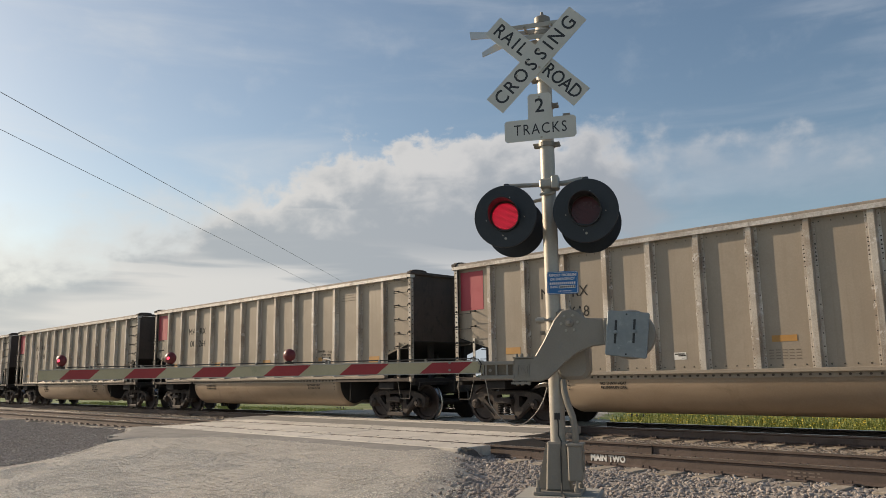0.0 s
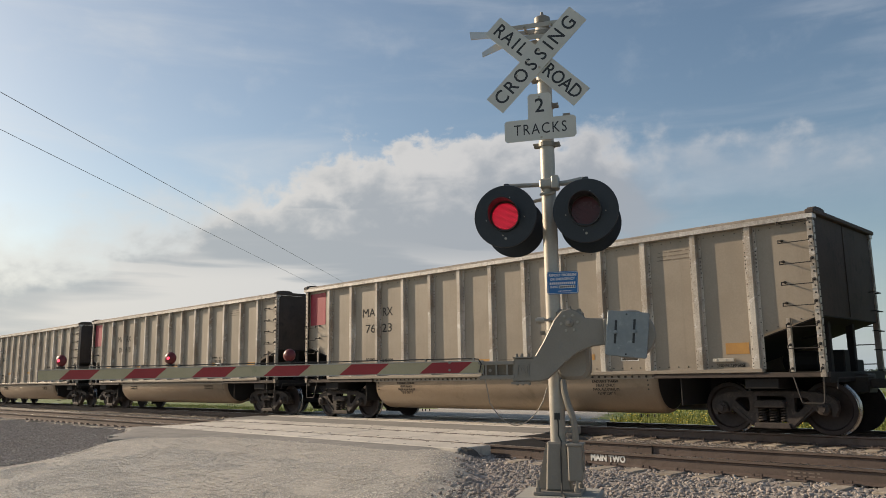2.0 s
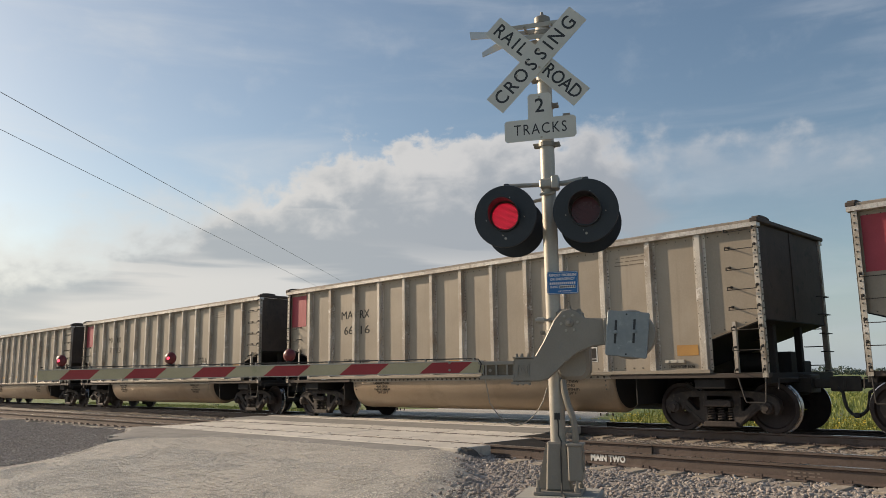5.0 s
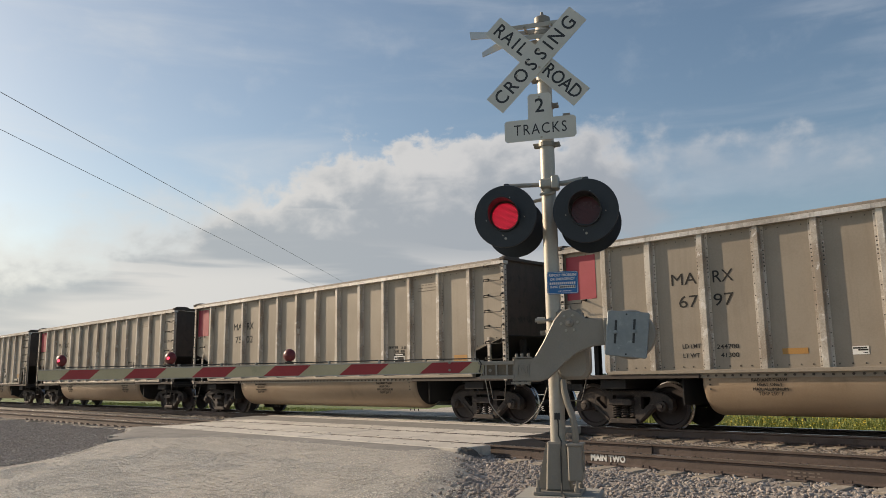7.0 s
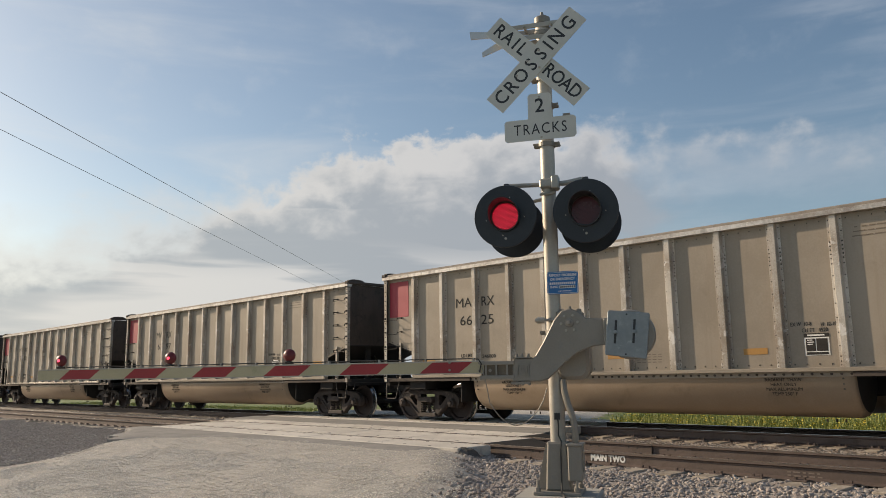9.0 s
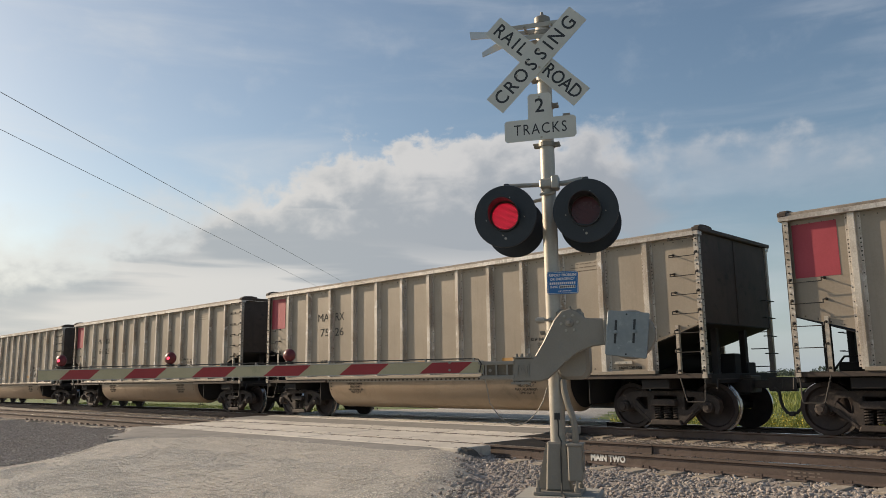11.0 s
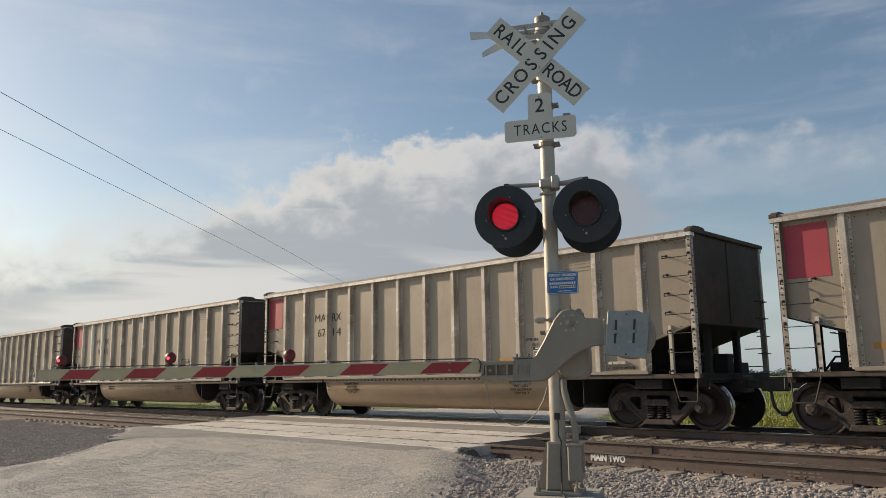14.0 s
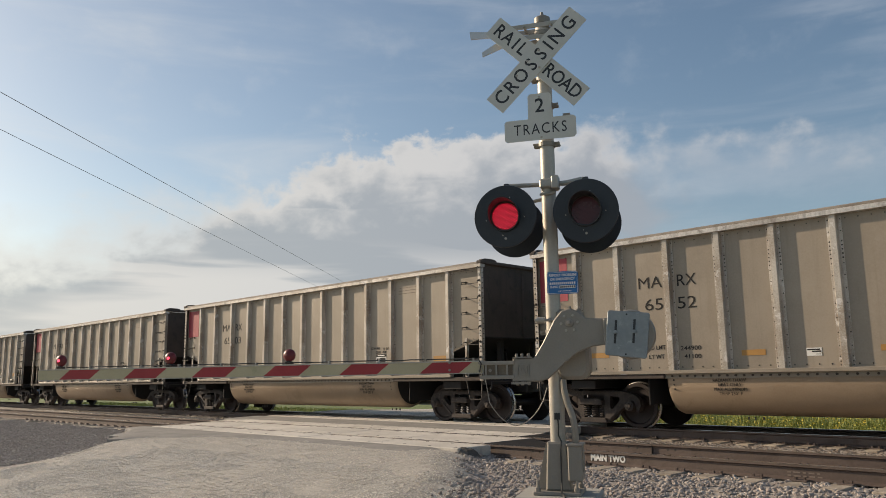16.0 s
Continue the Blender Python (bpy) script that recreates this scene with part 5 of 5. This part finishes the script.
            for i in range(-9, 10):
                for j in range(-11, 12):
                    px, pz = i * 0.0135 + (j % 2) * 0.00675, j * 0.0117
                    if px * px + pz * pz < 0.123 ** 2:
                        rod(bm, (px, -0.003, pz), (px, -0.008, pz), 0.0046, 0.003, 5, 2)
                        rod(bm, (px, 0.003, pz), (px, 0.006, pz), 0.0046, 0.003, 5, 1)
            board = part("diode_board", bm, [LIT, DARKLENS, LITDOT], lamp, "round red diode board")
            board.matrix_basis = pose(0, 0.004, 0)
            boards.setdefault(side, []).append(board)
    # gate mechanism
    bm = bmesh.new()
    lathe(bm, [(0.0, 0.0), (0.16, 0.0), (0.18, 0.03), (0.18, 0.26), (0.15, 0.30), (0.0, 0.30)], "y", 28, (0.18, -0.10, 1.46))
    plate(bm, rounded(0.03, 0.34, 1.02, 1.50, 0.10), -0.09, 0.20, 0.03)
    plate(bm, rounded(0.05, 0.29, 1.60, 1.655, 0.02), -0.08, 0.12, 0.01)
    for x in (0.10, 0.18, 0.26):
        box(bm, x - 0.02, x + 0.02, -0.06, 0.0, 1.65, 1.675, 0.004)
    rod(bm, (0.175, -0.03, 1.65), (0.175, -0.03, 1.70), 0.012, seg=8)
    part("gate_motor", bm, GALV, sig, "rounded grey gate motor housing", True)
    bm = bmesh.new()
    rod(bm, (-0.10, -0.09, 1.575), (0.06, -0.09, 1.575), 0.013, seg=10)
    rod(bm, (-0.125, -0.09, 1.575), (-0.055, -0.09, 1.575), 0.030, seg=12)
    rod(bm, (-0.145, -0.09, 1.575), (-0.125, -0.09, 1.575), 0.018, seg=8)
    rod(bm, (-0.02, -0.09, 1.575), (0.0, -0.09, 1.575), 0.024, seg=6)
    part("stop_bolt", bm, ALU, sig)
    bm = bmesh.new()
    outline = [(-0.352, 1.010), (-0.10, 1.008), (-0.02, 1.03), (0.05, 1.09), (0.14, 1.175), (0.24, 1.25), (0.31, 1.285), (0.40, 1.315), (0.56, 1.33), (0.56, 1.56), (0.34, 1.57), (0.28, 1.635), (0.20, 1.665), (0.12, 1.645), (0.05, 1.565), (-0.06, 1.36), (-0.145, 1.225), (-0.345, 1.222)]
    plate(bm, outline, -0.235, -0.195, 0.010)
    part("gate_casting", bm, GALV, sig, "grey cast gate arm support")
    bm = bmesh.new()
    for a, b, c, d in ((-0.30, -0.19, 1.06, 1.068), (-0.30, -0.19, 1.162, 1.17), (-0.30, -0.292, 1.068, 1.162), (-0.198, -0.19, 1.068, 1.162), (-0.28, -0.268, 1.082, 1.148), (-0.222, -0.21, 1.082, 1.148)):
        box(bm, a, b, -0.243, -0.234, c, d)
    plate(bm, [(-0.268, 1.148), (-0.256, 1.148), (-0.222, 1.082), (-0.234, 1.082)], -0.243, -0.234)
    part("cast_mark", bm, GALV, sig, "raised foundry mark in a square frame")
    bm = bmesh.new()
    lathe(bm, [(0.0, -0.268), (0.016, -0.268), (0.02, -0.255), (0.036, -0.25), (0.04, -0.236)], "y", 18, (0.192, 0, 1.532))
    part("hub", bm, GALV, sig, "round stepped hub of the gate shaft", True)
    for i in range(6):
        a = radians(60 * i + 4)
        bm = bmesh.new()
        rod(bm, (0.192 + 0.076 * math.cos(a), -0.234, 1.532 + 0.076 * math.sin(a)), (0.192 + 0.076 * math.cos(a), -0.248, 1.532 + 0.076 * math.sin(a)), 0.014, 0.012, 6)
        part("hub_bolt", bm, ALU, sig)
    # counterweight plates
    bm = bmesh.new()
    plate(bm, [(0.545, 1.618), (0.56, 1.628), (0.895, 1.592), (0.908, 1.578), (0.862, 1.205), (0.848, 1.192), (0.515, 1.232), (0.503, 1.245)], -0.315, -0.29, 0.006)
    part("counterweight", bm, ZINC, sig, "scuffed galvanised counterweight plate with slots")
    bm = bmesh.new()
    for x in (0.605, 0.765):
        plate(bm, [(x - 0.008 + 0.01, 1.54), (x + 0.012 + 0.01, 1.538), (x + 0.012 - 0.012, 1.33), (x - 0.008 - 0.012, 1.332)], -0.3175, -0.3145)
    for x, z in ((0.71, 1.585), (0.685, 1.235)):
        rod(bm, (x, -0.3145, z), (x, -0.318, z), 0.008, seg=8)
    part("slot", bm, LETTER, sig, "dark slots")
    bm = bmesh.new()
    for x in (0.606, 0.766):
        rod(bm, (x, -0.31, 1.432), (x, -0.345, 1.432), 0.02, 0.015, 6)
    part("slot_bolt", bm, ZINC, sig)
    bm = bmesh.new()
    lathe(bm, [(0.0, -0.29), (0.21, -0.29), (0.22, -0.27), (0.22, -0.16), (0.0, -0.16)], "y", 32, (0.73, 0, 1.41))
    box(bm, 0.50, 0.60, -0.29, -0.195, 1.34, 1.56, 0.01)
    part("weight_disc", bm, GALV, sig, "round grey counterweight behind the plate", True)
    # arm adapter
    bm = bmesh.new()
    box(bm, -0.66, -0.33, -0.245, -0.233, 1.165, 1.20, 0.004)
    box(bm, -0.66, -0.33, -0.245, -0.233, 1.035, 1.07, 0.004)
    box(bm, -0.66, -0.33, -0.190, -0.178, 1.04, 1.09, 0.004)
    box(bm, -0.66, -0.33, -0.190, -0.178, 1.15, 1.195, 0.004)
    for x in (-0.60, -0.50, -0.40):
        box(bm, x - 0.008, x + 0.008, -0.24, -0.18, 1.04, 1.195)
    for x in (-0.31, -0.26, -0.20):
        rod(bm, (x, -0.215, 1.215), (x, -0.215, 1.265), 0.014, seg=8)
        rod(bm, (x, -0.215, 1.015), (x, -0.215, 0.975), 0.014, seg=8)
    box(bm, -0.34, -0.17, -0.25, -0.18, 1.225, 1.235)
    box(bm, -0.36, -0.19, -0.25, -0.18, 0.985, 1.005)
    rod(bm, (-0.555, -0.25, 1.115), (-0.555, -0.262, 1.115), 0.015, seg=8)
    part("arm_adapter", bm, GALV, sig, "aluminium bracket between gate arm and casting")
    bm = bmesh.new()
    box(bm, -0.645, -0.345, -0.222, -0.20, 1.055, 1.18, 0.004)
    part("adapter_core", bm, CORE, sig, "stained brown core board of the bracket")
    # gate arm with its slanting stripes
    arm = new("gate_arm")
    arm.parent, arm.matrix_basis = sig, pose(-0.64, -0.215, 0, 0, 0, 1.2)
    tagged(arm, "lowered gate arm with red and pale grey-green stripes")
    z0, z1, end = 1.097, 1.198, -5.02
    slant = 0.13
    cuts = [-0.61 - 0.825 * i for i in range(6)]
    marks = []
    edges = [0.02]
    for c in cuts:
        edges += [c + 0.50 - slant + 0.02, c]
    edges.append(end)
    for i in range(len(edges) - 1):
        a, b = edges[i], edges[i + 1]
        if b > a:
            a, b = b, a
        sa = slant if i > 0 else 0.0
        sb = slant if i < len(edges) - 2 else 0.0
        bm = bmesh.new()
        prism(bm, [(b, z0), (a, z0), (a + sa, z1), (b + sb, z1)], -0.018, 0.018, "y")
        part("stripe", bm, ARM_R if i % 2 else ARM_W, arm, "red reflective stripe" if i % 2 else "pale grey-green stripe")
    bm = bmesh.new()
    box(bm, end + 0.01, 0.01, -0.022, 0.022, z1 + 0.001, z1 + 0.012)
    box(bm, end + 0.01, 0.01, -0.022, 0.022, z0 - 0.008, z0 - 0.001)
    part("edge_trim", bm, ALU, arm, "thin aluminium edge channel")
    bm = bmesh.new()
    for x, z in ((-0.02, 1.115), (-0.02, 1.185), (-0.31, 1.125), (-0.31, 1.195)):
        rod(bm, (x, -0.018, z), (x, -0.028, z), 0.012, seg=8)
    part("arm_bolt", bm, GALV, arm)
    bm = bmesh.new()
    pts = [(-0.02, -0.03, 1.10), (0.0, -0.035, 1.18), (-0.03, -0.02, 1.222)]
    rngc = random.Random(5)
    for x in np.arange(-0.1, -4.75, -0.12):
        pts.append((x, 0.0, 1.224 + rngc.uniform(0, 0.006)))
    pipe(bm, pts, 0.006, 5)
    part("lamp_cable", bm, RUBBER, arm, "black cable along the top of the arm")
    for x in (-0.08, -0.55, -1.02, -1.55, -2.35, -2.75, -3.25, -3.7, -4.35):
        bm = bmesh.new()
        box(bm, x - 0.006, x + 0.006, -0.024, 0.024, 1.20, 1.236)
        part("cable_clip", bm, ALU, arm)
    for i, x in enumerate((-1.985, -3.36, -4.74)):
        lamp = new("gate_lamp")
        lamp.parent, lamp.matrix_basis = arm, pose(x, 0, 1.216)
        tagged(lamp, "small round red gate lamp")
        bm = bmesh.new()
        box(bm, -0.035, 0.035, -0.03, 0.03, 0.0, 0.022, 0.004)
        box(bm, -0.014, 0.014, -0.02, 0.02, 0.02, 0.05)
        part("lamp_foot", bm, IRON, lamp)
        bm = bmesh.new()
        lathe(bm, [(0.0, -0.045), (0.035, -0.038), (0.062, -0.015), (0.066, 0.0), (0.062, 0.015), (0.035, 0.038), (0.0, 0.045)], "y", 22, (0, 0, 0.085))
        part("lamp_lens", bm, GATELENS, lamp, smooth=True)
        bm = bmesh.new()
        lathe(bm, [(0.0, -0.010), (0.014, -0.008), (0.016, 0.0), (0.0, 0.0)], "y", 12)
        bulb = part("lit_bulb", bm, GATELIT, lamp, "glowing red bulb")
        bulb.matrix_basis = pose(0.002, -0.0405, 0.085)
        boards.setdefault(("gb", "ga", "tip")[i], []).append(bulb)
    # loose cable hanging under the arm
    bm = bmesh.new()
    pts = [(-0.64, -0.24, 1.16), (-0.60, -0.24, 1.0)]
    for t in np.linspace(0, 1, 14):
        pts.append((-0.575 + 0.53 * t, -0.22 + 0.06 * t, 0.93 - 0.315 * math.sin(math.pi * min(1, (0.08 + 0.92 * t))) ** 0.75 if t < 0.98 else 0.95))
    pipe(bm, pts, 0.005, 6)
    part("loose_cable", bm, GALV, sig, "slack dark cable hanging below the gate arm")
    return sig, boards


signal, boards = build_signal()
bm = bmesh.new()
prism(bm, [(-0.36, -0.36), (0.38, -0.36), (0.38, 0.36), (-0.36, 0.36)], -0.55, 0.0, "z", 0.02)
foot = part("footing", bm, FOOTING)
foot.matrix_basis = SIGNAL
tagged(foot, "square concrete footing under the signal mast", "footing")


# ---- overhead wires ----
def wire(a, b, sag):
    bm = bmesh.new()
    a, b = Vector(a), Vector(b)
    pipe(bm, [a.lerp(b, t) - Vector((0, 0, 4 * sag * t * (1 - t))) for t in np.linspace(0, 1, 24)], 0.009, 5)
    tagged(part("overhead_wire", bm, WIRE), "thin dark overhead wire along the road", "wire", "overhead wires")


wire((-7.14, -25.27, 8.50), (-115.52, 106.65, 8.50), 0.0)
wire((-10.44, -23.65, 8.50), (-118.39, 102.86, 8.50), 0.0)


# ---- plants ----
def blades(name, spots, material, label, category, height, spread, per, seed, kind="stuff", leaf=0.05, lift=0.0):
    rng = np.random.default_rng(seed)
    v, f = [], []
    for x, y, s in spots:
        z = ground_z(x, y) - 0.02
        for _ in range(per):
            a, h = rng.uniform(0, 2 * math.pi), height * s * rng.uniform(0.45, 1.1)
            bx, by = x + rng.normal(0, spread), y + rng.normal(0, spread)
            lean = rng.uniform(0.1, 0.45) * h
            w = leaf * s * rng.uniform(0.6, 1.3)
            dx, dy = math.cos(a), math.sin(a)
            if lift:
                z = ground_z(x, y) + h * lift
                h, lean = 0.035 * s, 0.03
            i = len(v)
            v += [(bx - dy * w * 0.4, by + dx * w * 0.4, z), (bx + dy * w * 0.4, by - dx * w * 0.4, z), (bx + dx * lean * 0.4 + dy * w, by + dy * lean * 0.4 - dx * w, z + h * 0.6), (bx + dx * lean * 0.4 - dy * w, by + dy * lean * 0.4 + dx * w, z + h * 0.6), (bx + dx * lean, by + dy * lean, z + h)]
            f += [(i, i + 1, i + 2, i + 3), (i + 3, i + 2, i + 4)]
    me = bpy.data.meshes.new(name)
    me.from_pydata(v, [], f)
    me.materials.append(material)
    return tagged(new(name, me), label, category, kind=kind)


def build_plants():
    rng = np.random.default_rng(21)

    def spots(x0, x1, y0, y1, k, gate=None):
        out = []
        for x, y in zip(rng.uniform(x0, x1, k), rng.uniform(y0, y1, k)):
            if on_road(x, y) < 0.2 and (gate is None or gate(x, y)):
                out.append((x, y, rng.uniform(0.6, 1.2)))
        return out
    right = lambda x, y: x > -13.2 - (y - 5) * 0.4
    blades("weeds", spots(-24, 5, 5.4, 15, 7000, right), LEAVES, "green weeds and grass beside the track", "weeds", 0.36, 0.13, 17, 1, leaf=0.009)
    blades("meadow_grass", spots(-60, 40, 15, 60, 7000, right), LEAVES, "green meadow grass", "grass", 0.36, 0.6, 20, 2, leaf=0.013)
    blades("dry_grass", spots(-15.5, -9, 4.4, 6.0, 700), DRY, "dry straw-coloured grass at the bank", "grass", 0.28, 0.14, 12, 3, leaf=0.008)
    blades("yellow_flowers", spots(-24, 5, 5.8, 16, 1500, right), BLOOM, "yellow wild flowers among the weeds", "flowers", 0.42, 0.3, 5, 4, leaf=0.022, lift=0.85)
    blades("short_grass", spots(-75, -24, 5.2, 16, 7000), LEAVES, "short green grass beyond the track", "grass", 0.18, 0.25, 7, 6, leaf=0.02)


build_plants()


def build_woods():
    rng = np.random.default_rng(31)
    v, f = [], []
    for x in np.arange(-900, 420, 5.0):
        y = 560 + 40 * math.sin(x * 0.006) + rng.normal(0, 8)
        big = rng.uniform(0.6, 1.25) * (1 + 0.4 * noise.noise(Vector((x * 0.02, 0, 0))))
        for _ in range(170):
            a, r = rng.uniform(0, 2 * math.pi), 5.5 * big * math.sqrt(rng.random())
            h = 4.6 * big * (0.12 + 0.88 * rng.random() * (1 - (r / (7 * big)) ** 2))
            c = Vector((x + r * math.cos(a), y + r * math.sin(a), h - 1.0))
            s = rng.uniform(0.25, 0.6)
            i = len(v)
            v += (np.array(c) + rng.normal(0, s, (4, 3))).tolist()
            f += [(i, i + 1, i + 2), (i, i + 2, i + 3), (i, i + 1, i + 3), (i + 1, i + 2, i + 3)]
    me = bpy.data.meshes.new("far_woods")
    me.from_pydata(v, [], f)
    me.materials.append(WOODS)
    tagged(new("far_woods", me), "distant line of trees in haze-paled green", "trees", kind="stuff")


build_woods()


# ---- what moves ----
def motions():
    half = [0.5 * i for i in range(33)]
    ticks = [i / FPS for i in range(int(SECONDS * FPS) + 1)]
    for k, car in cars.items():
        walk(car, [(t, pose(place(t) + k * PITCH, 0, 0)) for t in half])
        for truck in [o for o in car.children if o.name.startswith("truck")]:
            for w in [o for o in truck.children if o.name.startswith("wheelset")]:
                at = w.matrix_basis.translation.copy()
                walk(w, [(t, pose(*at, 0, math.degrees((place(t) - S0) / R_WHEEL), 0)) for t in ticks])
    # the two lamps take turns, half a second each; a board turns over in three steps
    flips = [0.35 + 0.5 * i for i in range(32)]
    for side, start in (("a", 0), ("b", 180), ("ga", 0), ("gb", 180)):
        for board in boards[side]:
            at, turn = board.matrix_basis.translation.copy(), start
            rows = [(0.0, pose(*at, 0, 0, turn))]
            for t in flips:
                for i in range(4):
                    rows.append((t - 0.05 + i / FPS, pose(*at, 0, 0, turn + 60 * i)))
                turn += 180
            rows.append((SECONDS, pose(*at, 0, 0, turn)))
            walk(board, rows)


motions()
